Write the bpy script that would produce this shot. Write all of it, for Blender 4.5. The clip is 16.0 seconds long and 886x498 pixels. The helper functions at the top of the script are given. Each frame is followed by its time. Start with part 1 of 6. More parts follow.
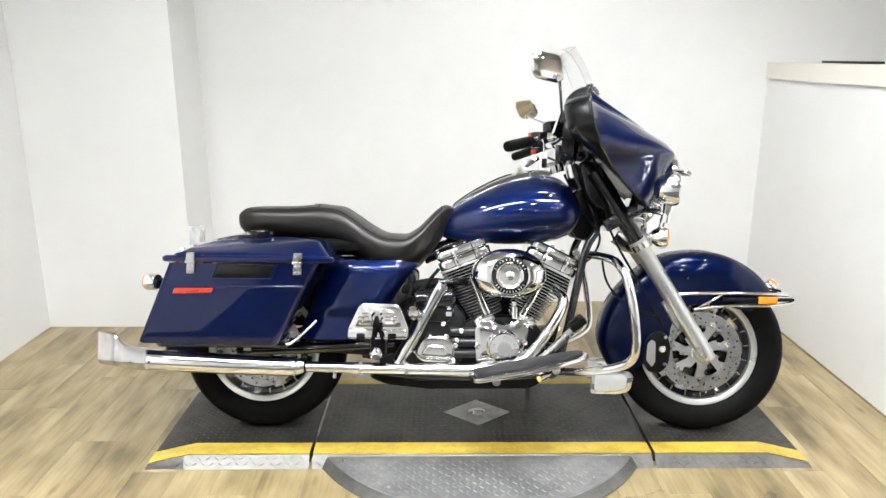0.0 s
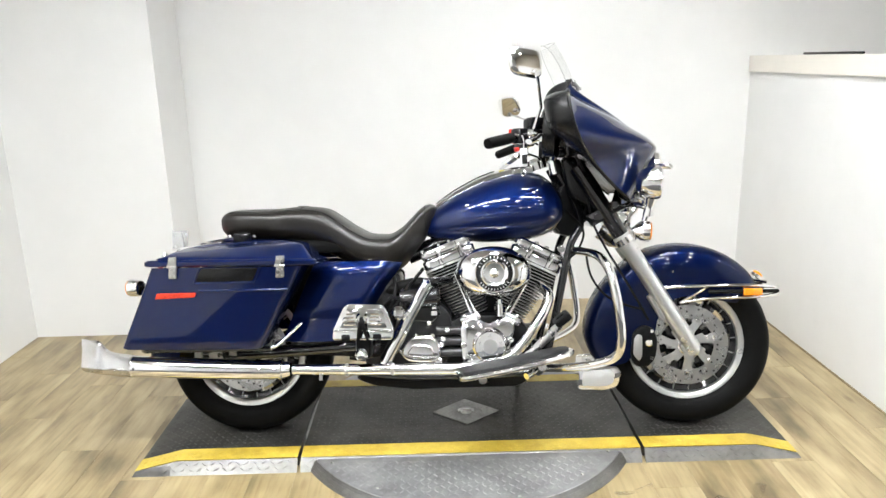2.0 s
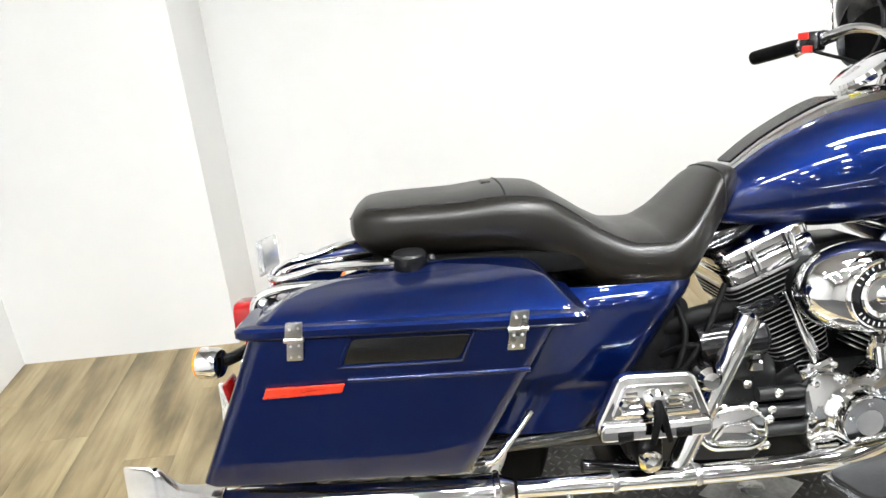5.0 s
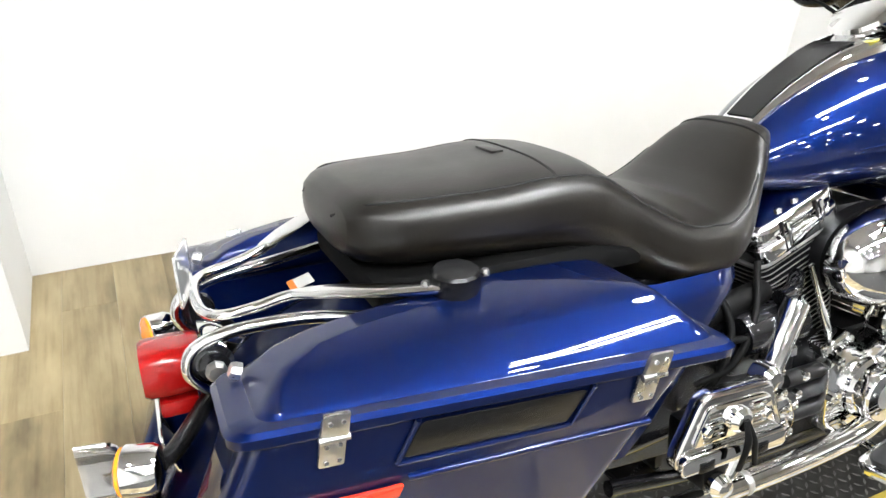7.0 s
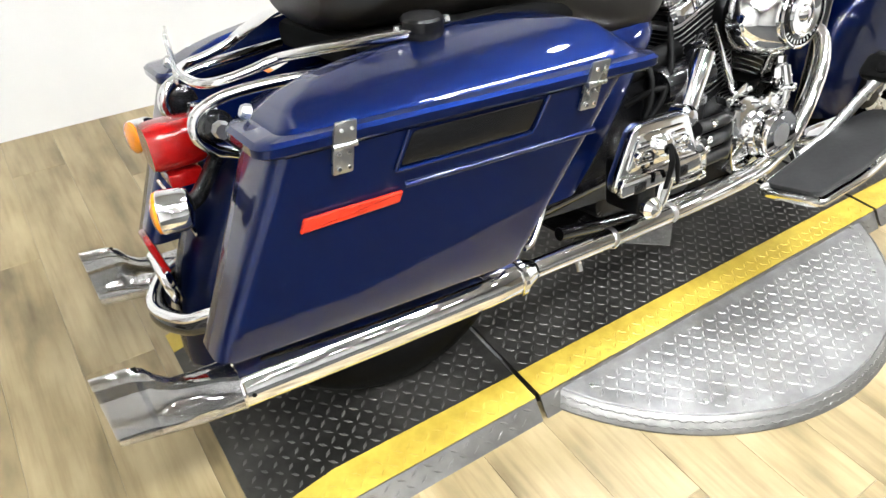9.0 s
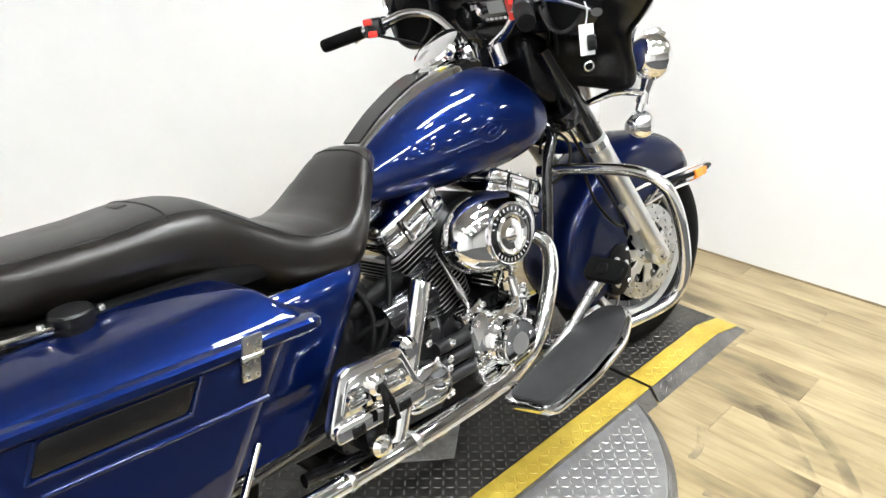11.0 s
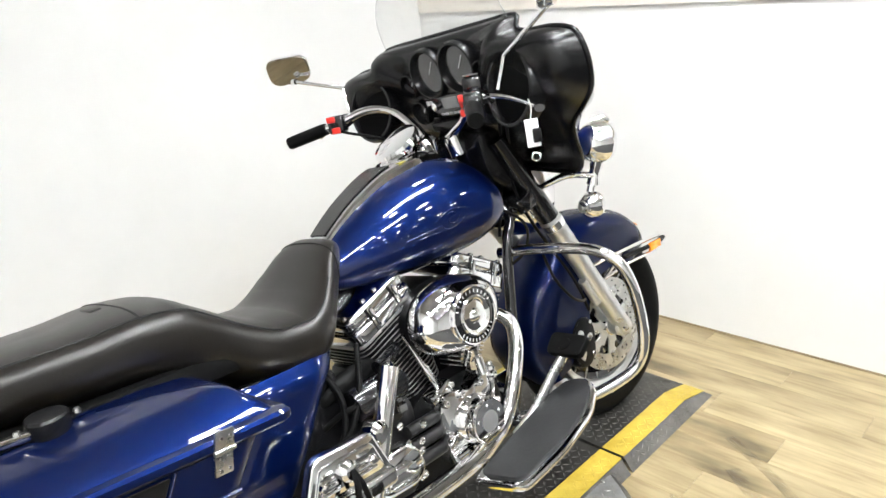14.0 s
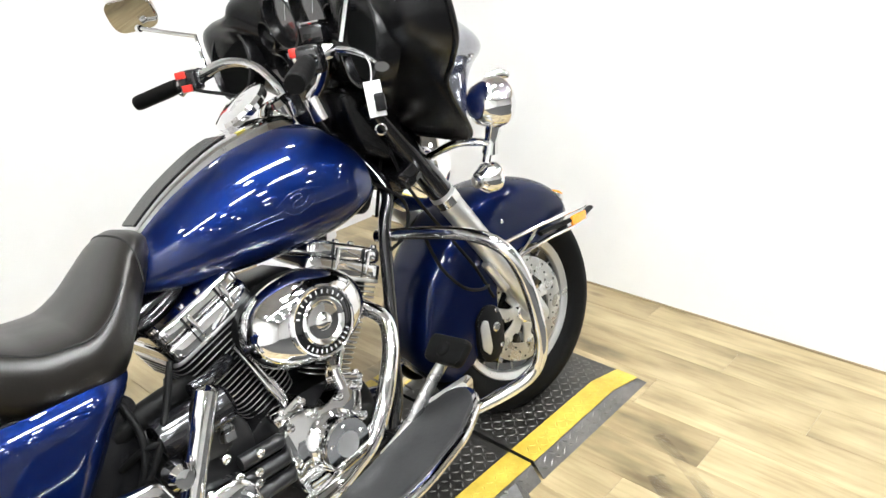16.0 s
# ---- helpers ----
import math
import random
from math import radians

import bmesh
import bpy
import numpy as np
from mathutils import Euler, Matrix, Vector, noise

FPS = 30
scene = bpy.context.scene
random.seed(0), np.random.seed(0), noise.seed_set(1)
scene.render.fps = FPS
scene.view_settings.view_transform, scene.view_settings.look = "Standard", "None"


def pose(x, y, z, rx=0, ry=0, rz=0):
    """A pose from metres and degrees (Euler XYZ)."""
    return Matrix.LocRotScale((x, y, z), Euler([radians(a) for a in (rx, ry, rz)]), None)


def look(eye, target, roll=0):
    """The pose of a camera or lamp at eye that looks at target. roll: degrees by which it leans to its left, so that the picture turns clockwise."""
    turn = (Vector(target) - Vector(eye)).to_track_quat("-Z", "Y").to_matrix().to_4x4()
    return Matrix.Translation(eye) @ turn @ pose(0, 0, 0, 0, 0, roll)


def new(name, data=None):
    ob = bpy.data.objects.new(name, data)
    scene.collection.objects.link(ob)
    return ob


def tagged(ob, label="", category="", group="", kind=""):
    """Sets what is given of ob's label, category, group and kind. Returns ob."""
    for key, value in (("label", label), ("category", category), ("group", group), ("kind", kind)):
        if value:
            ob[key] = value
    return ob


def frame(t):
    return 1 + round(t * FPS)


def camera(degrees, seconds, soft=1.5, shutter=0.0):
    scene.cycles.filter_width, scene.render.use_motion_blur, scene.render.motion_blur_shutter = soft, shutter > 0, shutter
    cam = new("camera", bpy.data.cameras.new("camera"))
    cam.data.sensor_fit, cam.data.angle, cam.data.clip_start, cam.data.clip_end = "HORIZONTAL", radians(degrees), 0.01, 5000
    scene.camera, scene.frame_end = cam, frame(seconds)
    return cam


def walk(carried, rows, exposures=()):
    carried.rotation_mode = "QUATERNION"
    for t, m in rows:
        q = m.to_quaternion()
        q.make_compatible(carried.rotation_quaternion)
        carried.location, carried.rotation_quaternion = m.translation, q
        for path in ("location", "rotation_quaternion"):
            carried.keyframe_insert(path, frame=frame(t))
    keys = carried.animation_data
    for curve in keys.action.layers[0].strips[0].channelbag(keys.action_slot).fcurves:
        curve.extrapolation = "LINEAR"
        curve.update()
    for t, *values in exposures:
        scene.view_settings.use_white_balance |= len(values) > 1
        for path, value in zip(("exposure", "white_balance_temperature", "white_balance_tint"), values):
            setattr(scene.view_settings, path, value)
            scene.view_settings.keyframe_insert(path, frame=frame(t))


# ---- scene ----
cam = camera(63.2, 16.0)
PATH = [
    (0, (-0.011, 0.208, 1.41), (-0.002, 2.14, 0.892), 0.0),
    (0.5, (0.007, 0.207, 1.41), (-0.001, 2.138, 0.888), -0.0),
    (1, (0.007, 0.207, 1.407), (0.007, 2.139, 0.891), -0.1),
    (1.5, (0.005, 0.209, 1.4), (0.015, 2.141, 0.883), -0.4),
    (2, (0.03, 0.211, 1.395), (0.052, 2.145, 0.884), -1.3),
    (2.5, (0.026, 0.24, 1.404), (0.041, 2.168, 0.873), -1.3),
    (3, (0.116, 0.368, 1.394), (0.007, 2.303, 0.899), -0.4),
    (3.5, (0.015, 0.569, 1.376), (-0.341, 2.446, 0.782), -2.0),
    (4, (-0.234, 0.793, 1.391), (-0.589, 2.672, 0.806), -5.3),
    (4.5, (-0.377, 1.086, 1.334), (-0.6, 2.972, 0.706), -1.6),
    (4.7, (-0.487, 1.247, 1.348), (-0.594, 3.117, 0.647), -2.6),
    (6.8, (-0.953, 2.022, 1.302), (-0.236, 3.602, 0.308), 2.7),
    (7, (-0.992, 1.998, 1.3), (-0.231, 3.539, 0.277), 3.0),
    (7.5, (-1.098, 1.919, 1.28), (-0.294, 3.385, 0.183), 2.0),
    (8, (-1.169, 1.865, 1.235), (-0.359, 3.222, 0.01), 3.0),
    (8.2, (-1.188, 1.857, 1.209), (-0.433, 3.175, -0.093), 2.7),
    (10.3, (-1.025, 1.725, 1.234), (0.144, 2.96, 0.181), -3.6),
    (10.5, (-0.972, 1.711, 1.261), (0.205, 2.982, 0.261), -3.2),
    (11, (-0.871, 1.66, 1.32), (0.376, 2.97, 0.467), -1.5),
    (11.5, (-0.85, 1.649, 1.343), (0.459, 2.959, 0.589), -1.9),
    (12, (-0.855, 1.642, 1.37), (0.514, 2.939, 0.704), -1.7),
    (12.5, (-0.864, 1.633, 1.386), (0.536, 2.929, 0.786), -1.3),
    (13, (-0.875, 1.618, 1.386), (0.529, 2.914, 0.795), -1.1),
    (13.5, (-0.887, 1.605, 1.376), (0.486, 2.921, 0.755), -2.7),
    (14, (-0.892, 1.599, 1.366), (0.463, 2.912, 0.703), -3.4),
    (14.5, (-0.881, 1.604, 1.36), (0.491, 2.895, 0.688), -4.0),
    (15, (-0.746, 1.607, 1.335), (0.584, 2.915, 0.613), -2.0),
    (15.5, (-0.572, 1.561, 1.356), (0.76, 2.884, 0.666), -3.6),
    (16, (-0.462, 1.609, 1.336), (0.854, 2.875, 0.52), -3.6),
]
walk(cam, [(t, look(eye, target, roll)) for t, eye, target, roll in PATH], exposures=((0, 0.04), (3, 0.12), (4.7, 0.2), (7, 0.36), (8.2, 0.34), (10.3, 0.12), (11.5, 0.05), (14, 0.06), (15, 0.14), (16, 0.2)))


# ---- world and lamps ----
world = bpy.data.worlds.new("room_world")
scene.world = world
world.use_nodes = True
world.node_tree.nodes["Background"].inputs[0].default_value = (0.9, 0.95, 1.0, 1)
world.node_tree.nodes["Background"].inputs[1].default_value = 0.05
LAMP_POWER = 170.0


# ---- materials ----
def material(name, base, rough=0.5, metal=0.0, var=0.0, scale=8.0, bump=0.0, bump_scale=60.0, coat=0.0, rough_var=0.0,
             stretch=(1, 1, 1), rand=0.0, second=None, trans=0.0, ior=1.45, spec=0.5, coat_ior=1.5):
    m = bpy.data.materials.new(name)
    m.use_nodes = True
    nt = m.node_tree
    b = nt.nodes["Principled BSDF"]
    b.inputs["Base Color"].default_value = (*base, 1)
    b.inputs["Roughness"].default_value = rough
    b.inputs["Metallic"].default_value = metal
    b.inputs["Coat Weight"].default_value = coat
    b.inputs["Coat Roughness"].default_value = 0.02
    b.inputs["Coat IOR"].default_value = coat_ior
    b.inputs["Transmission Weight"].default_value = trans
    b.inputs["IOR"].default_value = ior
    b.inputs["Specular IOR Level"].default_value = spec
    tc = nt.nodes.new("ShaderNodeTexCoord")
    mp = nt.nodes.new("ShaderNodeMapping")
    mp.inputs["Scale"].default_value = stretch
    nt.links.new(tc.outputs["Object"], mp.inputs["Vector"])
    if rand > 0:
        oi = nt.nodes.new("ShaderNodeObjectInfo")
        far = nt.nodes.new("ShaderNodeMath")
        far.operation = "MULTIPLY"
        far.inputs[1].default_value = 40.0
        nt.links.new(oi.outputs["Random"], far.inputs[0])
        nt.links.new(far.outputs[0], mp.inputs["Location"])

    def tex(sc, detail=4.0):
        n = nt.nodes.new("ShaderNodeTexNoise")
        n.inputs["Scale"].default_value = sc
        n.inputs["Detail"].default_value = detail
        nt.links.new(mp.outputs["Vector"], n.inputs["Vector"])
        return n

    if var > 0 or second is not None:
        n1, n2 = tex(scale), tex(scale * 6.3)
        add = nt.nodes.new("ShaderNodeMath")
        add.operation = "MULTIPLY_ADD"
        add.inputs[1].default_value = 0.4
        nt.links.new(n2.outputs["Fac"], add.inputs[0])
        nt.links.new(n1.outputs["Fac"], add.inputs[2])
        ramp = nt.nodes.new("ShaderNodeValToRGB")
        other = second if second is not None else tuple(max(0.0, c * (1 - var)) for c in base)
        ramp.color_ramp.elements[0].position = 0.52
        ramp.color_ramp.elements[1].position = 0.88
        ramp.color_ramp.elements[0].color = (*other, 1)
        ramp.color_ramp.elements[1].color = (*base, 1)
        nt.links.new(add.outputs[0], ramp.inputs[0])
        out = ramp.outputs["Color"]
        if rand > 0:
            info = nt.nodes.new("ShaderNodeObjectInfo")
            rng = nt.nodes.new("ShaderNodeMapRange")
            rng.inputs[3].default_value = 1 - rand
            rng.inputs[4].default_value = 1 + rand
            nt.links.new(info.outputs["Random"], rng.inputs[0])
            mul = nt.nodes.new("ShaderNodeVectorMath")
            mul.operation = "SCALE"
            nt.links.new(out, mul.inputs[0])
            nt.links.new(rng.outputs[0], mul.inputs["Scale"])
            out = mul.outputs[0]
        nt.links.new(out, b.inputs["Base Color"])
    if rough_var > 0:
        n3 = tex(scale * 2.1)
        rr = nt.nodes.new("ShaderNodeMapRange")
        rr.inputs[3].default_value = max(0.0, rough - rough_var)
        rr.inputs[4].default_value = min(1.0, rough + rough_var)
        nt.links.new(n3.outputs["Fac"], rr.inputs[0])
        nt.links.new(rr.outputs[0], b.inputs["Roughness"])
    if bump > 0:
        n4 = tex(bump_scale, 3.0)
        bp = nt.nodes.new("ShaderNodeBump")
        bp.inputs["Strength"].default_value = bump
        bp.inputs["Distance"].default_value = 0.002
        nt.links.new(n4.outputs["Fac"], bp.inputs["Height"])
        nt.links.new(bp.outputs["Normal"], b.inputs["Normal"])
    return m


def glowing(name, colour, strength):
    m = bpy.data.materials.new(name)
    m.use_nodes = True
    b = m.node_tree.nodes["Principled BSDF"]
    b.inputs["Base Color"].default_value = (*colour, 1)
    b.inputs["Emission Color"].default_value = (*colour, 1)
    b.inputs["Emission Strength"].default_value = strength
    return m


def faded(name, colour, scale, low, high, most):
    """A thin broken film: a noise decides where it still covers the ground."""
    m = material(name, colour, 0.5)
    nt = m.node_tree
    n = nt.nodes.new("ShaderNodeTexNoise")
    n.inputs["Scale"].default_value = scale
    n.inputs["Detail"].default_value = 6.0
    r = nt.nodes.new("ShaderNodeMapRange")
    r.inputs[1].default_value, r.inputs[2].default_value = low, high
    r.inputs[3].default_value, r.inputs[4].default_value = 0.0, most
    tc = nt.nodes.new("ShaderNodeTexCoord")
    nt.links.new(tc.outputs["Object"], n.inputs["Vector"])
    nt.links.new(n.outputs["Fac"], r.inputs[0])
    nt.links.new(r.outputs[0], nt.nodes["Principled BSDF"].inputs["Alpha"])
    return m


TYRE_MARK = faded("tyre_rubber_film", (0.07, 0.06, 0.05), 14.0, 0.36, 0.72, 0.42)
STAIN = faded("dried_stain", (0.18, 0.155, 0.12), 18.0, 0.36, 0.64, 0.5)
def thin_glass(name, gloss):
    m = bpy.data.materials.new(name)
    m.use_nodes = True
    nt = m.node_tree
    nt.nodes.remove(nt.nodes["Principled BSDF"])
    clear, shine, mix = (nt.nodes.new(n) for n in ("ShaderNodeBsdfTransparent", "ShaderNodeBsdfGlossy", "ShaderNodeMixShader"))
    clear.inputs["Color"].default_value = (0.96, 0.965, 0.965, 1)
    shine.inputs["Roughness"].default_value = 0.03
    mix.inputs[0].default_value = gloss
    nt.links.new(clear.outputs[0], mix.inputs[1])
    nt.links.new(shine.outputs[0], mix.inputs[2])
    nt.links.new(mix.outputs[0], nt.nodes["Material Output"].inputs["Surface"])
    return m


def plank_material():
    """Washed oak print: long streaks, cloudy blotches, dark knots; each plank its own cut and tone."""
    m = bpy.data.materials.new("oak_vinyl_plank")
    m.use_nodes = True
    nt = m.node_tree
    b = nt.nodes["Principled BSDF"]
    tc, info = nt.nodes.new("ShaderNodeTexCoord"), nt.nodes.new("ShaderNodeObjectInfo")
    far = nt.nodes.new("ShaderNodeVectorMath")
    far.operation = "SCALE"
    far.inputs[0].default_value = (37.0, 91.0, 53.0)
    nt.links.new(info.outputs["Random"], far.inputs["Scale"])

    def noise(stretch, scale, detail, kind="ShaderNodeTexNoise"):
        mp, n = nt.nodes.new("ShaderNodeMapping"), nt.nodes.new(kind)
        mp.inputs["Scale"].default_value = stretch
        nt.links.new(tc.outputs["Object"], mp.inputs["Vector"])
        nt.links.new(far.outputs[0], mp.inputs["Location"])
        n.inputs["Scale"].default_value = scale
        if kind == "ShaderNodeTexNoise":
            n.inputs["Detail"].default_value = detail
        nt.links.new(mp.outputs["Vector"], n.inputs["Vector"])
        return n

    def ramp(src, stops):
        r = nt.nodes.new("ShaderNodeValToRGB")
        while len(r.color_ramp.elements) < len(stops):
            r.color_ramp.elements.new(0.5)
        for e, (p, c) in zip(r.color_ramp.elements, stops):
            e.position, e.color = p, (*c, 1)
        nt.links.new(src, r.inputs[0])
        return r.outputs["Color"]

    def blend(kind, fac, a, c):
        mx = nt.nodes.new("ShaderNodeMix")
        mx.data_type, mx.blend_type = "RGBA", kind
        mx.inputs[0].default_value = fac
        nt.links.new(a, mx.inputs[6])
        nt.links.new(c, mx.inputs[7])
        return mx.outputs[2]

    cloud = ramp(noise((5.0, 1.5, 1.0), 1.7, 5.0).outputs["Fac"], [(0.30, (0.120, 0.089, 0.042)), (0.45, (0.255, 0.198, 0.104)), (0.68, (0.395, 0.318, 0.184))])
    streak = ramp(noise((26.0, 1.6, 1.0), 2.6, 6.0).outputs["Fac"], [(0.32, (0.72, 0.68, 0.62)), (0.55, (1.0, 1.0, 1.0))])
    knot = ramp(noise((7.0, 2.6, 1.0), 1.0, 0.0, "ShaderNodeTexVoronoi").outputs["Distance"], [(0.03, (0.50, 0.42, 0.34)), (0.13, (1.0, 1.0, 1.0))])
    tone = ramp(info.outputs["Random"], [(0.0, (0.88, 0.865, 0.84)), (0.5, (0.98, 0.975, 0.96)), (1.0, (1.07, 1.065, 1.05))])
    col = blend("MULTIPLY", 0.75, blend("MULTIPLY", 0.7, blend("MULTIPLY", 1.0, cloud, tone), streak), knot)
    nt.links.new(col, b.inputs["Base Color"])
    grain = noise((60.0, 3.0, 1.0), 4.0, 4.0)
    bump = nt.nodes.new("ShaderNodeBump")
    bump.inputs["Strength"].default_value = 0.08
    bump.inputs["Distance"].default_value = 0.001
    nt.links.new(grain.outputs["Fac"], bump.inputs["Height"])
    nt.links.new(bump.outputs["Normal"], b.inputs["Normal"])
    rr = nt.nodes.new("ShaderNodeMapRange")
    rr.inputs[3].default_value, rr.inputs[4].default_value = 0.26, 0.46
    nt.links.new(grain.outputs["Fac"], rr.inputs[0])
    nt.links.new(rr.outputs[0], b.inputs["Roughness"])
    b.inputs["Coat Weight"].default_value = 0.2
    b.inputs["Coat Roughness"].default_value = 0.18
    return m


PAINT_WALL = material("white_wall_paint", (0.72, 0.715, 0.705), 0.55, var=0.05, scale=1.4, bump=0.08, bump_scale=90, rough_var=0.08)
PAINT_TRIM = material("cream_trim_paint", (0.70, 0.66, 0.60), 0.45, var=0.06, scale=3.0, bump=0.05)
PAINT_BEIGE = material("beige_wall_paint", (0.50, 0.44, 0.35), 0.6, var=0.08, scale=1.0, bump=0.06)
PAINT_FAR = material("pale_far_paint", (0.78, 0.77, 0.75), 0.7, var=0.06, scale=1.2)
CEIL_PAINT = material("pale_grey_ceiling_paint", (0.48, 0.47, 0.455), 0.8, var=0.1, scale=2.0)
SUBFLOOR = material("dark_floor_joint", (0.27, 0.21, 0.13), 0.8, var=0.3, scale=6)
PLANK = plank_material()
# dark cover for the unseen floor, only there for what paint and chrome mirror
REFLECT_DARK = material("unseen_dark_floor", (0.035, 0.034, 0.033), 0.85, var=0.3, scale=30, bump=0.3)
DECK_DARK = material("dark_steel_deck", (0.078, 0.075, 0.069), 0.40, 0.7, var=0.6, scale=5, bump=0.25, rough_var=0.14)
DECK_BRIGHT = material("worn_aluminium_deck", (0.40, 0.40, 0.40), 0.38, 0.7, var=0.4, scale=7, bump=0.2, rough_var=0.14)
APRON = material("dull_aluminium_apron", (0.22, 0.215, 0.205), 0.36, 0.8, var=0.35, scale=8, bump=0.15, rough_var=0.1)
DECK_WORN = material("worn_steel_lug", (0.135, 0.132, 0.125), 0.42, 0.75, var=0.4, scale=9, rough_var=0.1)
LOZENGE = material("bright_worn_plate", (0.42, 0.41, 0.39), 0.45, 0.3, var=0.45, scale=14, bump=0.2, rough_var=0.12)
YELLOW = material("yellow_safety_paint", (0.52, 0.39, 0.060), 0.42, var=0.25, scale=9, bump=0.15, bump_scale=40, second=(0.36, 0.255, 0.03))
BLUE = material("dark_blue_gloss_paint", (0.0018, 0.0088, 0.062), 0.44, 0.72, var=0.10, scale=3, coat=1.0, spec=0.0, coat_ior=1.48)
CHROME = material("polished_chrome", (0.90, 0.90, 0.905), 0.045, 1.0, rough_var=0.02, scale=12)
STEEL = material("brushed_steel", (0.55, 0.55, 0.54), 0.28, 1.0, var=0.12, scale=14, rough_var=0.08)
ALU = material("satin_aluminium", (0.66, 0.66, 0.65), 0.30, 0.9, var=0.08, scale=10, bump=0.05, rough_var=0.08)
BLACKMETAL = material("black_engine_enamel", (0.0035, 0.0035, 0.0038), 0.34, 0.0, var=0.3, scale=20, bump=0.2, bump_scale=160, spec=0.18)
BLACKGLOSS = material("gloss_black_enamel", (0.006, 0.006, 0.007), 0.12, coat=0.6, var=0.2, scale=12)
BLACKPLASTIC = material("black_satin_plastic", (0.005, 0.005, 0.0055), 0.27, var=0.25, scale=15, bump=0.08, bump_scale=220, spec=0.35)
RUBBER = material("black_rubber", (0.0035, 0.0035, 0.0035), 0.55, var=0.3, scale=18, bump=0.2, bump_scale=120, spec=0.10)
RUBBER_MAT = material("grey_ribbed_rubber", (0.020, 0.020, 0.021), 0.5, var=0.3, scale=20, bump=0.2, bump_scale=90, spec=0.3)
LEATHER = material("black_vinyl_leather", (0.0066, 0.0052, 0.0040), 0.37, var=0.25, scale=7, bump=0.12, bump_scale=260, rough_var=0.06, spec=0.54)
THREAD = material("black_seam_thread", (0.006, 0.006, 0.006), 0.8)
RED = material("red_lens", (0.28, 0.004, 0.004), 0.12, coat=0.3, var=0.25, scale=25, bump=0.12, bump_scale=300)
REFLECT_RED = material("red_reflector", (0.62, 0.035, 0.012), 0.22, coat=0.6, var=0.3, scale=60, bump=0.3, bump_scale=400)
AMBER = material("amber_lens", (0.85, 0.26, 0.01), 0.18, coat=0.7, var=0.2, scale=50, bump=0.3, bump_scale=300)
RED_SWITCH = material("red_switch_plastic", (0.62, 0.03, 0.02), 0.35)
GEARCASE = material("dark_grey_enamel", (0.009, 0.009, 0.0095), 0.32, 0.1, var=0.25, scale=18, bump=0.15, bump_scale=150)
WHITE_PAPER = material("white_paper", (0.8, 0.8, 0.79), 0.7, var=0.05, scale=20)
LABEL_YELLOW = material("yellow_label", (0.62, 0.55, 0.12), 0.5)
ORANGE_PRINT = material("orange_print", (0.8, 0.22, 0.03), 0.6)
GAUGE_FACE = material("gauge_face", (0.018, 0.019, 0.020), 0.2, coat=1.0, var=0.2, scale=12)
GREY_PRINT = material("grey_print", (0.45, 0.45, 0.45), 0.5)
DISPLAY = material("grey_display", (0.18, 0.19, 0.19), 0.2, coat=1.0)
MIRROR = material("mirror_glass", (0.86, 0.86, 0.87), 0.015, 1.0)
GLASS = thin_glass("clear_windshield", 0.05)
CLEAR_PLATE = material("clear_acrylic", (0.9, 0.91, 0.92), 0.12, trans=0.85, ior=1.2)
CAGE_STEEL = material("dark_steel_frame", (0.055, 0.052, 0.05), 0.42, 0.7, var=0.4, scale=12, second=(0.10, 0.065, 0.035), bump=0.2)
CAGE_WIRE = material("dark_mesh_wire", (0.045, 0.045, 0.046), 0.45, 0.5, var=0.3, scale=20)
RUST = material("rusty_angle_iron", (0.115, 0.062, 0.028), 0.6, 0.2, var=0.5, scale=14, second=(0.045, 0.030, 0.02), bump=0.3)
# near-black colour that paints the shade of recesses and gaps
DEEP = material("flat_black_shade", (0.003, 0.003, 0.003), 0.8, spec=0.1)
SHELF_WOOD = material("brown_shelf_wood", (0.14, 0.08, 0.04), 0.6, var=0.4, scale=5, stretch=(1, 6, 1))
TUBE_LIGHT = glowing("fluorescent_tube", (0.955, 0.985, 1.0), LAMP_POWER)
SPOT_LIGHT = glowing("spot_glass", (0.955, 0.985, 1.0), LAMP_POWER * 1.3)


# ---- mesh helpers ----
def part(name, bm, mat, parent=None, label="", sharp=38.0, M=None, side=1):
    """Links a bmesh as one mesh object under a thing or a part."""
    if side < 0:
        bm.transform(Matrix.Diagonal((1, -1, 1, 1)))
    if M is not None:
        bm.transform(M)
    bmesh.ops.recalc_face_normals(bm, faces=bm.faces)
    me = bpy.data.meshes.new(name)
    bm.to_mesh(me)
    bm.free()
    me.materials.append(mat)
    me.shade_smooth()
    me.set_sharp_from_angle(angle=radians(sharp))
    ob = new(name, me)
    if parent is not None:
        ob.parent = parent
    if label:
        ob["label"] = label
    return ob


def root(name, m, label, category, group="", kind=""):
    ob = new(name)
    ob.matrix_basis = m
    return tagged(ob, label, category, group, kind)


def box(sx, sy, sz, at=(0, 0, 0), bevel=0.0, rot=None, segs=2, bm=None):
    b = bmesh.new()
    bmesh.ops.create_cube(b, size=1.0, matrix=Matrix.Diagonal((sx, sy, sz, 1)))
    if bevel > 0:
        bmesh.ops.bevel(b, geom=b.edges[:], offset=bevel, segments=segs, affect="EDGES", profile=0.5)
    m = Matrix.Translation(at) @ (rot if rot is not None else Matrix())
    b.transform(m)
    return b if bm is None else join(bm, b)


def join(bm, *others):
    for o in others:
        me = bpy.data.meshes.new("tmp")
        o.to_mesh(me)
        bm.from_mesh(me)
        bpy.data.meshes.remove(me)
        o.free()
    return bm


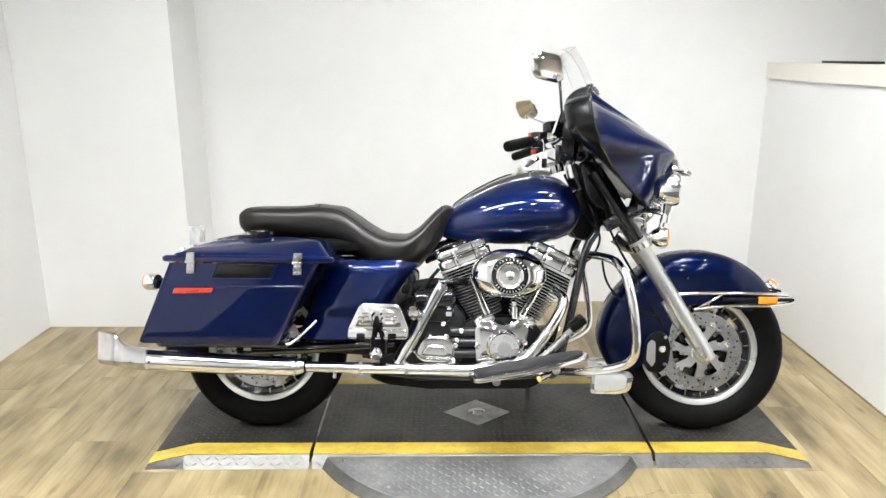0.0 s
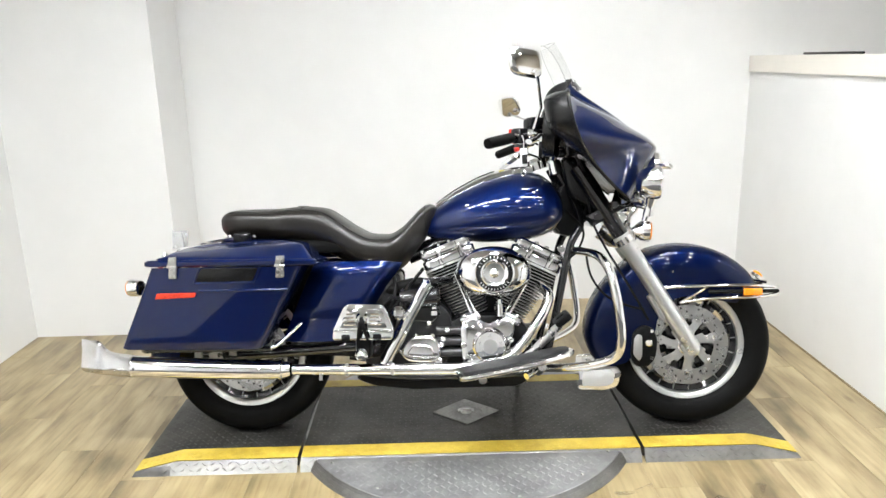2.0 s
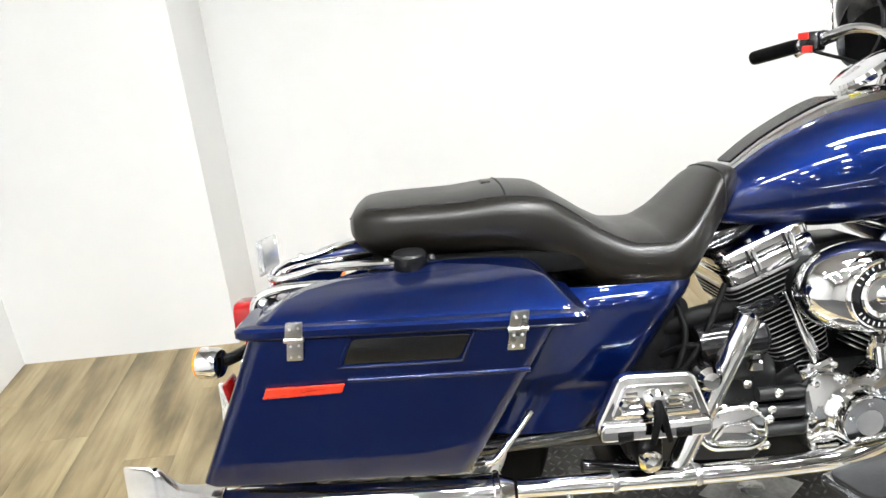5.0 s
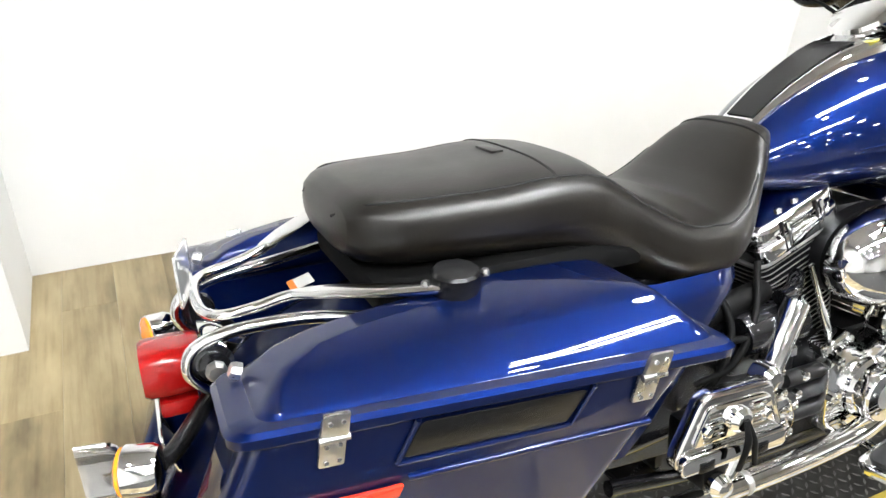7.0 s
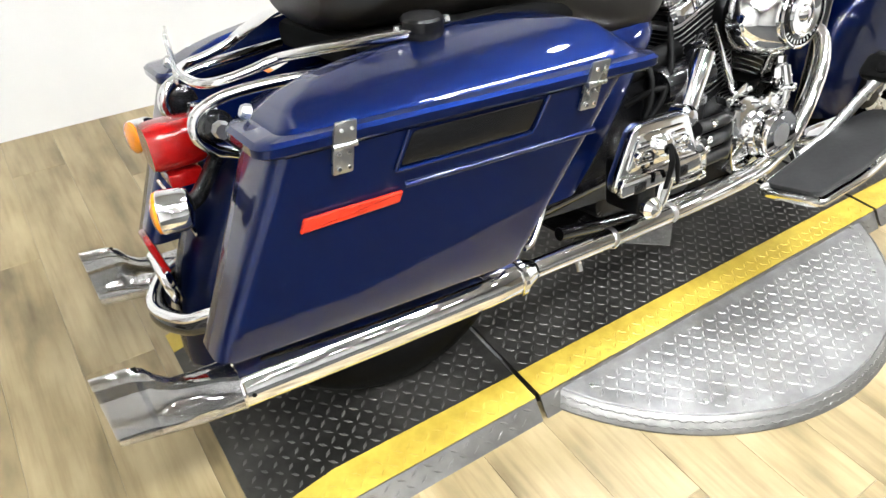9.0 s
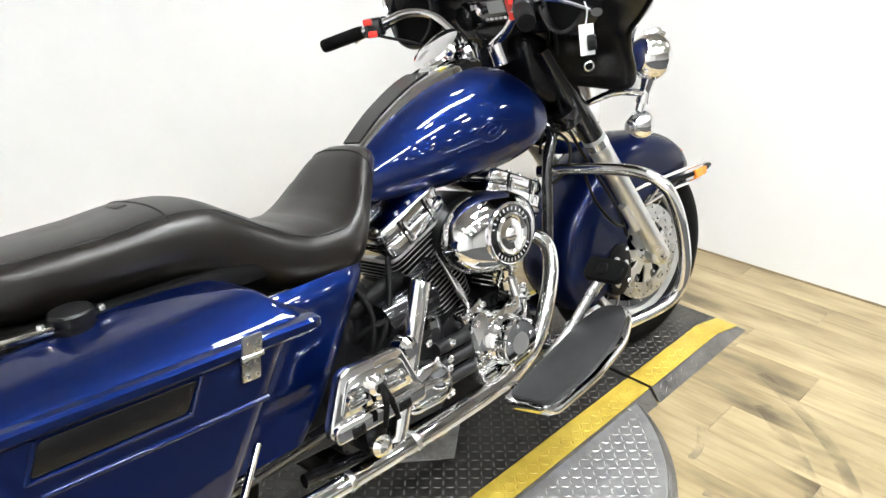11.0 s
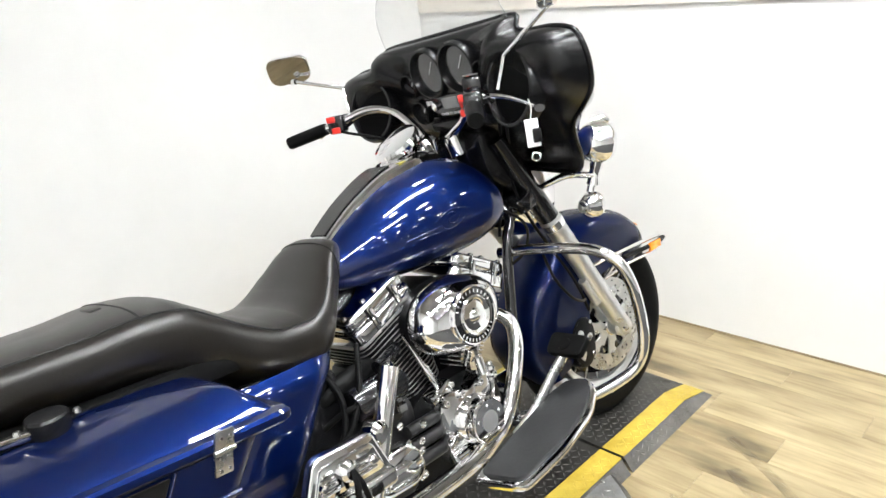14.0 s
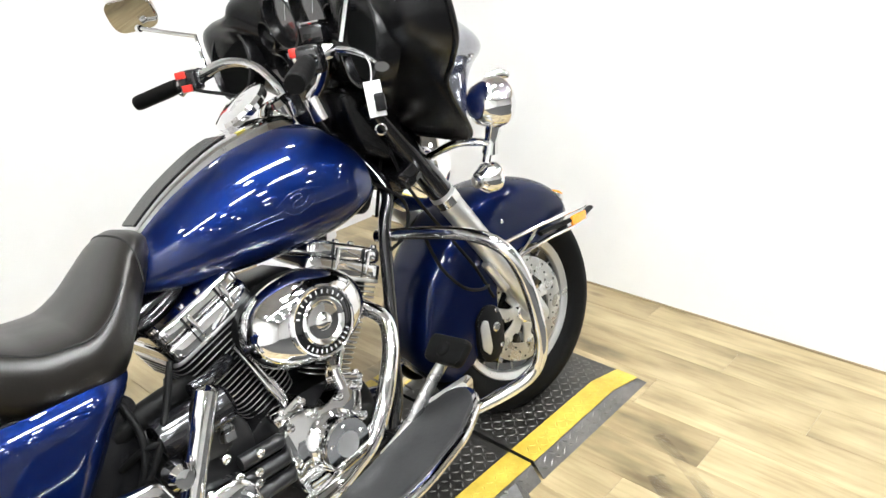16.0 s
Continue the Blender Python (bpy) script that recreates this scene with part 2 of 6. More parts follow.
def catmull(pts, n):
    pts = [Vector(p) for p in pts]
    ext = [pts[0] * 2 - pts[1]] + pts + [pts[-1] * 2 - pts[-2]]
    out = []
    for i in range(1, len(ext) - 2):
        p0, p1, p2, p3 = ext[i - 1:i + 3]
        for k in range(n):
            t = k / n
            out.append(0.5 * (2 * p1 + (p2 - p0) * t + (2 * p0 - 5 * p1 + 4 * p2 - p3) * t * t + (3 * p1 - p0 - 3 * p2 + p3) * t ** 3))
    out.append(pts[-1])
    return out


def loft(rings, caps=True, closed=True):
    b = bmesh.new()
    vs = [[b.verts.new(p) for p in ring] for ring in rings]
    n = len(rings[0])
    for a, c in zip(vs, vs[1:]):
        for i in range(n if closed else n - 1):
            j = (i + 1) % n
            b.faces.new((a[i], a[j], c[j], c[i]))
    if caps and closed:
        b.faces.new(vs[0][::-1])
        b.faces.new(vs[-1])
    return b


def tube(pts, r, segs=14, n=6, smooth=True, squash=1.0):
    path = catmull(pts, n) if smooth and len(pts) > 2 else [Vector(p) for p in pts]
    rs = r if isinstance(r, (list, tuple)) else None
    rings, side = [], None
    for i, p in enumerate(path):
        d = (path[min(i + 1, len(path) - 1)] - path[max(i - 1, 0)]).normalized()
        if side is None:
            side = d.cross(Vector((0, 0, 1)) if abs(d.z) < 0.9 else Vector((0, 1, 0))).normalized()
        side = (side - d * side.dot(d)).normalized()
        up = side.cross(d)
        if rs:
            f = i / (len(path) - 1) * (len(rs) - 1)
            k = min(int(f), len(rs) - 2)
            rad = rs[k] + (rs[k + 1] - rs[k]) * (f - k)
        else:
            rad = r
        rings.append([p + rad * (math.cos(a) * side + squash * math.sin(a) * up) for a in (2 * math.pi * k / segs for k in range(segs))])
    return loft(rings)


def lathe(profile, origin=(0, 0, 0), axis=(0, 1, 0), segs=48, caps=True):
    """Turns (radius, distance along the axis) pairs round an axis."""
    m = Matrix.Translation(origin) @ Vector((0, 0, 1)).rotation_difference(Vector(axis)).to_matrix().to_4x4()
    rings = [[m @ Vector((max(r, 1e-4) * math.cos(a), max(r, 1e-4) * math.sin(a), h)) for a in (2 * math.pi * k / segs for k in range(segs))]
             for r, h in profile]
    return loft(rings, caps)


def prism(outline, depth, m=None, bevel=0.0, segs=2):
    """Extrudes a flat outline in its local xy by depth along z."""
    b = bmesh.new()
    lo = [b.verts.new((x, y, 0)) for x, y in outline]
    f = b.faces.new(lo)
    got = bmesh.ops.extrude_face_region(b, geom=[f])
    bmesh.ops.translate(b, verts=[v for v in got["geom"] if isinstance(v, bmesh.types.BMVert)], vec=(0, 0, depth))
    if bevel > 0:
        bmesh.ops.bevel(b, geom=b.edges[:], offset=bevel, segments=segs, affect="EDGES", profile=0.5)
    if m is not None:
        b.transform(m)
    return b


def rounded(outline, r, n=4):
    """A flat outline with its corners rounded."""
    out = []
    k = len(outline)
    for i in range(k):
        p0, p1, p2 = (Vector(outline[(i + j) % k]) for j in (-1, 0, 1))
        a, c = (p0 - p1), (p2 - p1)
        q = min(r, a.length * 0.45, c.length * 0.45)
        a, c = p1 + a.normalized() * q, p1 + c.normalized() * q
        for j in range(n + 1):
            t = j / n
            v = a * (1 - t) ** 2 + p1 * 2 * t * (1 - t) + c * t * t
            out.append((v.x, v.y))
    return out


def interp(table, x):
    """Smooth interpolation in a table of rows (x, values...), with no overshoot."""
    if x <= table[0][0]:
        return table[0][1:]
    if x >= table[-1][0]:
        return table[-1][1:]
    k = max(i for i in range(len(table) - 1) if table[i][0] <= x)
    h = table[k + 1][0] - table[k][0]
    t = (x - table[k][0]) / h

    def slope(i, c):
        d = [(table[j + 1][c] - table[j][c]) / (table[j + 1][0] - table[j][0]) for j in (i - 1, i) if 0 <= j < len(table) - 1]
        if len(d) == 1:
            return d[0]
        return 0.0 if d[0] * d[1] <= 0 else 2 * d[0] * d[1] / (d[0] + d[1])

    out = []
    for c in range(1, len(table[0])):
        a, b = table[k][c], table[k + 1][c]
        m0, m1 = slope(k, c) * h, slope(k + 1, c) * h
        out.append((2 * t ** 3 - 3 * t ** 2 + 1) * a + (t ** 3 - 2 * t ** 2 + t) * m0 + (3 * t ** 2 - 2 * t ** 3) * b + (t ** 3 - t ** 2) * m1)
    return tuple(out)


def plane_xz(y):
    """Outlines drawn in x, z, extruded towards -y from y."""
    return Matrix(((1, 0, 0, 0), (0, 0, -1, y), (0, 1, 0, 0), (0, 0, 0, 1)))


def bolt(at, axis, r=0.008, h=0.006):
    return lathe([(r, 0), (r, h * 0.6), (r * 0.75, h), (0.0005, h)], at, axis, 8)


# ---- the room ----
LEFT, RIGHT, BACK, CEIL, REAR = -2.11, 1.79, 4.26, 3.0, -4.2
LEDGE = 1.29


def slab(name, x0, x1, y0, y1, z0, z1, mat, label, category="wall", kind="structure", parent=None):
    b = box(x1 - x0, y1 - y0, z1 - z0, ((x0 + x1) / 2, (y0 + y1) / 2, (z0 + z1) / 2))
    ob = part(name, b, mat, parent)
    return tagged(ob, label, category, "", kind)


floor = slab("floor", -4.4, 4.6, REAR, 6.0, -0.06, -0.004, SUBFLOOR, "wood-look vinyl plank floor with warm oak tones", "floor")
# added out of view: gives bag sides and chrome something dark to reflect
slab("floor_showroom", -4.4, 4.4, REAR, 1.74, -0.004, 0.001, REFLECT_DARK, "unseen dark sheet over the floor, added to darken reflections in paint and chrome", "floor")
slab("wall_north", -1.32, 4.4, BACK, BACK + 0.12, 0, CEIL, PAINT_WALL, "plain white painted back wall behind the motorcycle")
slab("wall_northwest_pier", LEFT, -1.32, 3.86, BACK + 0.12, 0, CEIL, PAINT_WALL, "white painted wall projection beside the back wall")
slab("wall_east_half", RIGHT, RIGHT + 0.12, 1.0, BACK, 0, LEDGE, PAINT_WALL, "white painted half wall under a cream ledge")
slab("ledge_trim", RIGHT - 0.012, RIGHT + 0.15, 1.0, BACK - 0.003, LEDGE, LEDGE + 0.085, PAINT_TRIM, "cream painted ledge board capping the half wall", "ledge")
slab("wall_far_east", 4.3, 4.4, REAR, BACK, 0, CEIL, PAINT_BEIGE, "beige painted wall beyond the half wall")
# dark strip draws in the shadowed gap where the half wall meets the planks
slab("trim_floor_joint_east", RIGHT - 0.006, RIGHT + 0.002, 1.0, BACK, 0.0, 0.007, SUBFLOOR, "thin dark strip for the gap and shadow line at the foot of the half wall", "joint")
ledge_strip = part("ledge_strip", box(0.022, 0.50, 0.012, (1.915, 3.68, LEDGE + 0.085 + 0.006), 0.003), BLACKPLASTIC)
tagged(ledge_strip, "thin black strip lying on the cream ledge", "strip")
# west wall with the opening of the mesh window
CY0, CY1, CZ0, CZ1 = 2.24, 3.11, 0.10, 1.335
slab("wall_west_far", LEFT - 0.12, LEFT, CY1, BACK + 0.12, 0, CEIL, PAINT_WALL, "white painted side wall next to the mesh window")
slab("wall_west_near", LEFT - 0.12, LEFT, 1.1, CY0, 0, CEIL, PAINT_WALL, "white painted side wall in front of the mesh window")
slab("wall_west_showroom", LEFT - 0.12, LEFT, REAR, 1.1, 0, CEIL, PAINT_FAR, "pale side wall of the showroom")
slab("wall_west_low", LEFT - 0.12, LEFT, CY0, CY1, 0, CZ0, PAINT_WALL, "white painted sill strip under the mesh window")
slab("wall_west_high", LEFT - 0.12, LEFT, CY0, CY1, CZ1, CEIL, PAINT_WALL, "white painted wall above the mesh window")
slab("wall_store_back", -2.92, -2.82, 1.2, 4.4, 0, CEIL, PAINT_WALL, "pale wall of the store room behind the mesh")
slab("wall_store_north", -2.82, LEFT - 0.12, 4.3, 4.4, 0, CEIL, PAINT_WALL, "pale side wall of the store room")
slab("wall_store_south", -2.82, LEFT - 0.12, 1.2, 1.3, 0, CEIL, PAINT_WALL, "pale near wall of the store room")
slab("wall_south", -4.4, 4.4, REAR - 0.1, REAR, 0, CEIL, PAINT_FAR, "pale wall at the far end of the showroom")
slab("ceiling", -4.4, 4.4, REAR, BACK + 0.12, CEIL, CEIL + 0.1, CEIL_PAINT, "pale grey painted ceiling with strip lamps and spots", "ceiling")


def strip_lamp(x, y, along_x=True, long=1.2):
    """A recessed batten with two tubes, open downwards."""
    lamp = root("ceiling_lamp", pose(x, y, CEIL - 0.06, 0, 0, 0 if along_x else 90), "white fluorescent strip lamp with two tubes under the ceiling", "ceiling lamp", "strip lamps")
    part("housing", box(long + 0.06, 0.26, 0.03, (0, 0, 0.045), 0.004), PAINT_TRIM, lamp)
    for dy in (-0.125, 0.125):
        part("side_cheek", box(long + 0.06, 0.01, 0.05, (0, dy, 0.006), 0.002), PAINT_TRIM, lamp)
    for dx in (-1, 1):
        part("end_cheek", box(0.01, 0.24, 0.05, (dx * (long / 2 + 0.025), 0, 0.006), 0.002), PAINT_TRIM, lamp)
    for dy in (-0.06, 0.06):
        part("tube_lamp", box(long, 0.05, 0.006, (0, dy, 0.025)), TUBE_LIGHT, lamp, "glowing white tube")


def spot(x, y):
    lamp = root("ceiling_spot", pose(x, y, CEIL), "round white ceiling spot lamp set under the ceiling", "ceiling lamp", "ceiling spots")
    part("spot_ring", lathe([(0.090, 0), (0.092, -0.045), (0.084, -0.048), (0.080, -0.012)], (0, 0, 0), (0, 0, 1), 24, False), PAINT_TRIM, lamp)
    part("spot_glass", lathe([(0.078, -0.008), (0.078, -0.014), (0.001, -0.014)], (0, 0, 0), (0, 0, 1), 24), SPOT_LIGHT, lamp, "glowing round glass")


for lx, ly in ((-1.35, 1.05), (0.15, 1.05), (0.55, 2.35)):
    strip_lamp(lx, ly)
for ly in (1.95, 0.25, -1.2, -2.8):
    for lx in (-1.55, -0.75, 0.05, 0.85, 1.6)[::2 if ly > 1 else 1]:
        spot(lx, ly)
# unseen extra spot, added as fill for the pier's east face
spot(0.95, 3.1)
# two unseen fill strips, added to light the beige far wall and the store room
strip_lamp(3.1, 1.0, False, 0.6)
strip_lamp(-2.53, 2.7, False, 0.55)


# ---- mesh window in the side wall ----
def mesh_window():
    w = root("mesh_window", pose(LEFT, (CY0 + CY1) / 2, (CZ0 + CZ1) / 2), "dark steel framed window with diamond wire mesh in the white wall", "mesh window")
    hy, hz, t = (CY1 - CY0) / 2, (CZ1 - CZ0) / 2, 0.045
    for sy in (-1, 1):
        part("frame_post", box(0.02, t, 2 * hz + 0.02, (0.012, sy * (hy - t / 2 + 0.006), 0), 0.002), CAGE_STEEL, w)
        part("inner_post", box(0.03, 0.022, 2 * hz - 2 * t, (-0.015, sy * (hy - t - 0.008), 0), 0.002), RUST, w)
    for sz in (-1, 1):
        part("frame_rail", box(0.02, 2 * hy - 2 * t, t, (0.012, 0, sz * (hz - t / 2 + 0.006)), 0.002), CAGE_STEEL, w)
        part("inner_rail", box(0.03, 2 * hy - 2 * t, 0.022, (-0.015, 0, sz * (hz - t - 0.008)), 0.002), RUST, w)
    for z in (-0.58, -0.2, 0.2, 0.58):
        for y in (-hy + 0.022, hy - 0.022):
            part("screw", bolt((0.0225, y, z), (1, 0, 0), 0.007, 0.004), STEEL, w)
    # expanded mesh: two families of zigzag strands
    mesh = bmesh.new()
    step_y, step_z = 0.036, 0.020
    ny, nz = int(2 * (hy - t) / step_y), int(2 * (hz - t) / step_z)
    for k in range(nz + 1):
        z = -hz + t + k * step_z
        prev = None
        for i in range(2 * ny + 2):
            y = -hy + t + i * step_y / 2
            zz = z + (step_z / 2 if (i % 2) else -step_z / 2) * 0.92
            ring = [mesh.verts.new((-0.006 + dx, y, zz + dz)) for dx, dz in ((-0.0015, 0), (0, 0.0026), (0.0015, 0), (0, -0.0026))]
            if prev:
                for a in range(4):
                    mesh.faces.new((prev[a], prev[(a + 1) % 4], ring[(a + 1) % 4], ring[a]))
            prev = ring
    part("wire_mesh", mesh, CAGE_WIRE, w, "grey expanded metal mesh", 180)
    return w


mesh_window()
crate = root("wooden_crate", pose(-2.64, 2.90, 0), "brown wooden crate standing in the store room behind the mesh", "crate")
for k in range(4):
    for x in (-0.14, 0.14):
        part("board", box(0.018, 0.54, 0.095, (x, 0, 0.055 + 0.105 * k), 0.003), SHELF_WOOD, crate)
    for y in (-0.26, 0.26):
        part("end_board", box(0.26, 0.018, 0.095, (0, y, 0.055 + 0.105 * k), 0.003), SHELF_WOOD, crate)
for x in (-0.12, 0.12):
    for y in (-0.24, 0.24):
        part("corner_post", box(0.03, 0.03, 0.42, (x, y, 0.21), 0.003), SHELF_WOOD, crate)
part("crate_floor", box(0.26, 0.50, 0.015, (0, 0, 0.02), 0.002), SHELF_WOOD, crate)


# ---- platform of diamond plate ----
DECK = 0.042
PX0, PG0, PG1, PX1 = -1.06, -0.47, 0.75, 1.315
PY0, PY1 = 2.50, 3.12


def lugs(bm, x0, x1, y0, y1, height, inside=None, pitch=0.0225, length=0.0108, rise=0.0015):
    """Raised lens-shaped lugs at alternating angles."""
    nx, ny = int((x1 - x0) / pitch), int((y1 - y0) / pitch)
    for i in range(nx + 1):
        for j in range(ny + 1):
            x, y = x0 + (i + 0.5) * pitch, y0 + (j + 0.5) * pitch
            if x > x1 - 0.012 or y > y1 - 0.012 or (inside and not inside(x, y)):
                continue
            a = 0.78 if (i + j) % 2 else -0.78
            c, s = math.cos(a), math.sin(a)
            pts = [(-length, 0), (0, -0.0034), (length, 0), (0, 0.0034)]
            vs = [bm.verts.new((x + u * c - v * s, y + u * s + v * c, height(x) + 0.0004)) for u, v in pts]
            top = [bm.verts.new((x + u * c * 0.55 - v * s * 0.55, y + u * s * 0.55 + v * c * 0.55, height(x) + rise)) for u, v in pts]
            for k in range(4):
                bm.faces.new((vs[k], vs[(k + 1) % 4], top[(k + 1) % 4], top[k]))
            bm.faces.new(top)
    return bm


def deck_height(x):
    if x < -0.90:
        return max(0.004, DECK - (-0.90 - x) / 0.16 * (DECK - 0.004))
    if x > 1.155:
        return max(0.004, DECK - (x - 1.155) / 0.16 * (DECK - 0.004))
    return DECK


def strip(xs, y0, y1, thick, lift=0.0):
    """A plate that follows the deck's height along x."""
    rings = []
    for x in xs:
        z = deck_height(x) + lift
        rings.append([(x, y0, z - thick), (x, y1, z - thick), (x, y1, z), (x, y0, z)])
    return loft(rings)


def platform_section(x0, x1, label):
    p = root("platform_section", Matrix(), label, "platform", "platform sections")
    g = 0.006
    xs = sorted({x0 + g, x1 - g, *[x for x in (-0.90, 1.155) if x0 < x < x1]})
    part("deck", strip(xs, PY0 + 0.002, PY1, 0.003), DECK_DARK, p, "dark steel diamond plate deck")
    part("stripe", strip(xs, PY0 - 0.002, PY0 + 0.072, 0.002, 0.0012), YELLOW, p, "yellow painted safety stripe")
    part("back_stripe", strip(xs, PY1 - 0.06, PY1 + 0.002, 0.002, 0.0012), YELLOW, p, "yellow painted safety stripe")
    body = []
    for x in xs:
        z = deck_height(x) - 0.0035
        body.append([(x, PY0 + 0.012, 0), (x, PY1 - 0.01, 0), (x, PY1 - 0.01, z), (x, PY0 + 0.012, z)])
    part("base", loft(body), DECK_DARK, p)
    apron = []
    for x in xs:
        z = deck_height(x) - 0.003
        apron.append([(x, PY0 - 0.034, 0.0), (x, PY0 - 0.030, 0.0), (x, PY0 + 0.001, z - 0.001), (x, PY0 - 0.003, z)])
    part("apron", loft(apron), APRON, p, "bright diamond plate front apron")
    b = lugs(bmesh.new(), x0 + 0.02, x1 - 0.012, PY0 + 0.075, PY1 - 0.06, deck_height)
    tagged(part("deck_pattern", b, DECK_WORN, p, "", 25), kind="stuff")
    b = lugs(bmesh.new(), x0 + 0.02, x1 - 0.012, PY0 + 0.004, PY0 + 0.072, lambda x: deck_height(x) + 0.001)
    tagged(part("stripe_pattern", b, YELLOW, p, "", 25), kind="stuff")
    # lugs on the apron
    b = bmesh.new()
    x, k = x0 + 0.03, 0
    while x < x1 - 0.02:
        z = deck_height(x)
        if z > 0.03:
            for r in (0.35, 0.72):
                c = Vector((x + (0.015 if r > 0.5 else 0), PY0 - 0.034 + 0.033 * r, z * r))
                s = 1 if (k + (r > 0.5)) % 2 else -1
                u, v, n = Vector((0.010, 0.004 * s, 0.0055 * s)), Vector((0.0015 * -s, 0.0015, 0.0025)), Vector((0, -0.0016, 0.0010))
                vs = [b.verts.new(c + w + n * 0.2) for w in (-u, -v, u, v)]
                top = [b.verts.new(c + w * 0.5 + n) for w in (-u, -v, u, v)]
                for q in range(4):
                    b.faces.new((vs[q], vs[(q + 1) % 4], top[(q + 1) % 4], top[q]))
                b.faces.new(top)
        x, k = x + 0.03, k + 1
    tagged(part("apron_pattern", b, APRON, p, "", 25), kind="stuff")
    return p


platform_section(PX0, PG0, "dark diamond plate ramp end with yellow stripe, under the rear wheel")
centre = platform_section(PG0, PG1, "dark diamond plate centre deck with yellow stripe and bright emblem")
platform_section(PG1, PX1, "dark diamond plate ramp end with yellow stripe, under the front wheel")
# lozenge plate let into the centre deck
loz = [(-0.132, 0), (0, -0.105), (0.132, 0), (0, 0.105)]
ml = Matrix.Translation((0.135, 2.80, DECK + 0.0015))
lozenge = part("lozenge_plate", prism(loz, 0.003, ml, 0.001), LOZENGE, centre, "bright worn diamond plate lozenge")
b = lugs(bmesh.new(), 0.005, 0.265, 2.70, 2.90, lambda x: DECK + 0.0045, lambda x, y: abs(x - 0.135) / 0.118 + abs(y - 2.80) / 0.092 < 1)
tagged(part("lozenge_pattern", b, LOZENGE, lozenge, "", 25), kind="stuff")
part("emblem_bar", prism(rounded([(-0.032, -0.012), (0.032, -0.012), (0.032, 0.012), (-0.032, 0.012)], 0.005), 0.004, Matrix.Translation((0.135, 2.80, DECK + 0.0055)), 0.001), STEEL, lozenge)
part("emblem_shield", prism(rounded([(-0.024, 0.02), (-0.02, -0.022), (0, -0.034), (0.02, -0.022), (0.024, 0.02), (0, 0.03)], 0.006), 0.003, Matrix.Translation((0.135, 2.80, DECK + 0.0052)), 0.001), STEEL, lozenge)

DISC_X, DISC_Y, DISC_R, DISC_Z = 0.13, 2.80, 0.622, 0.034
disc = root("turntable_disc", pose(DISC_X, DISC_Y, 0), "round bright diamond plate turntable disc showing in front of the deck", "turntable")
part("disc_plate", lathe([(0.05, 0.002), (DISC_R - 0.004, 0.002), (DISC_R - 0.002, DISC_Z - 0.002), (DISC_R - 0.004, DISC_Z), (0.05, DISC_Z)], (0, 0, 0), (0, 0, 1), 128), DECK_BRIGHT, disc)
part("disc_rim", lathe([(DISC_R - 0.001, 0.001), (DISC_R - 0.001, DISC_Z - 0.0025), (DISC_R + 0.004, DISC_Z - 0.004), (DISC_R + 0.026, 0.005), (DISC_R + 0.026, 0.001)], (0, 0, 0), (0, 0, 1), 128), APRON, disc, "sloping diamond plate rim")
b = bmesh.new()
for k in range(150):
    a = math.pi + math.pi * (k + 0.5) / 150
    for r, z, ph in ((0.009, 0.024, 1), (0.019, 0.0125, -1)):
        sg = ph if k % 2 else -ph
        c = Vector(((DISC_R + r) * math.cos(a), (DISC_R + r) * math.sin(a), z))
        tn, dn = Vector((-math.sin(a), math.cos(a), 0)), Vector((math.cos(a) * 0.6, math.sin(a) * 0.6, -0.75))
        u, v, n = tn * 0.008 + dn * 0.003 * sg, (dn - tn * 0.3 * sg) * 0.0022, Vector((math.cos(a) * 0.75, math.sin(a) * 0.75, 0.62)) * 0.0016
        vs = [b.verts.new(c + w + n * 0.3) for w in (-u, -v, u, v)]
        tp = [b.verts.new(c + w * 0.5 + n) for w in (-u, -v, u, v)]
        for q in range(4):
            b.faces.new((vs[q], vs[(q + 1) % 4], tp[(q + 1) % 4], tp[q]))
        b.faces.new(tp)
tagged(part("rim_pattern", b, APRON, disc, "", 25), kind="stuff")
b = lugs(bmesh.new(), -DISC_R, DISC_R, -DISC_R, -0.312, lambda x: DISC_Z, lambda x, y: x * x + y * y < (DISC_R - 0.02) ** 2)
tagged(part("disc_pattern", b, DECK_BRIGHT, disc, "", 25), kind="stuff")
for a in (215, 238, 262, 285, 310, 328):
    part("screw", bolt((0.585 * math.cos(radians(a)), 0.585 * math.sin(radians(a)), DISC_Z), (0, 0, 1), 0.006, 0.003), STEEL, disc)


# ---- the motorcycle ----
BIKE = pose(-0.675, 2.725, 0.046, 0, 0, -1.2) @ pose(0, 0, 0, -13.0)
bike = root("motorcycle", BIKE, "dark blue touring motorcycle with chrome engine leaning on its stand", "motorcycle")
AXLE_Z, TYRE_R, FRONT_X = 0.303, 0.309, 1.632
STEER = Matrix.Translation((1.20, 0, 0.90)) @ Matrix.Rotation(radians(-7.0), 4, Vector((-0.438, 0, 0.899))) @ Matrix.Translation((-1.20, 0, -0.90))


def ring_lathe(profile, x, z, segs=72):
    """A closed profile of (radius, y) turned round the wheel's axle."""
    rings = []
    for k in range(segs):
        a = 2 * math.pi * k / segs
        rings.append([(x + r * math.cos(a), y, z + r * math.sin(a)) for r, y in profile])
    rings.append(rings[0])
    b = loft(rings, caps=False)
    bmesh.ops.remove_doubles(b, verts=b.verts[:], dist=1e-5)
    return b


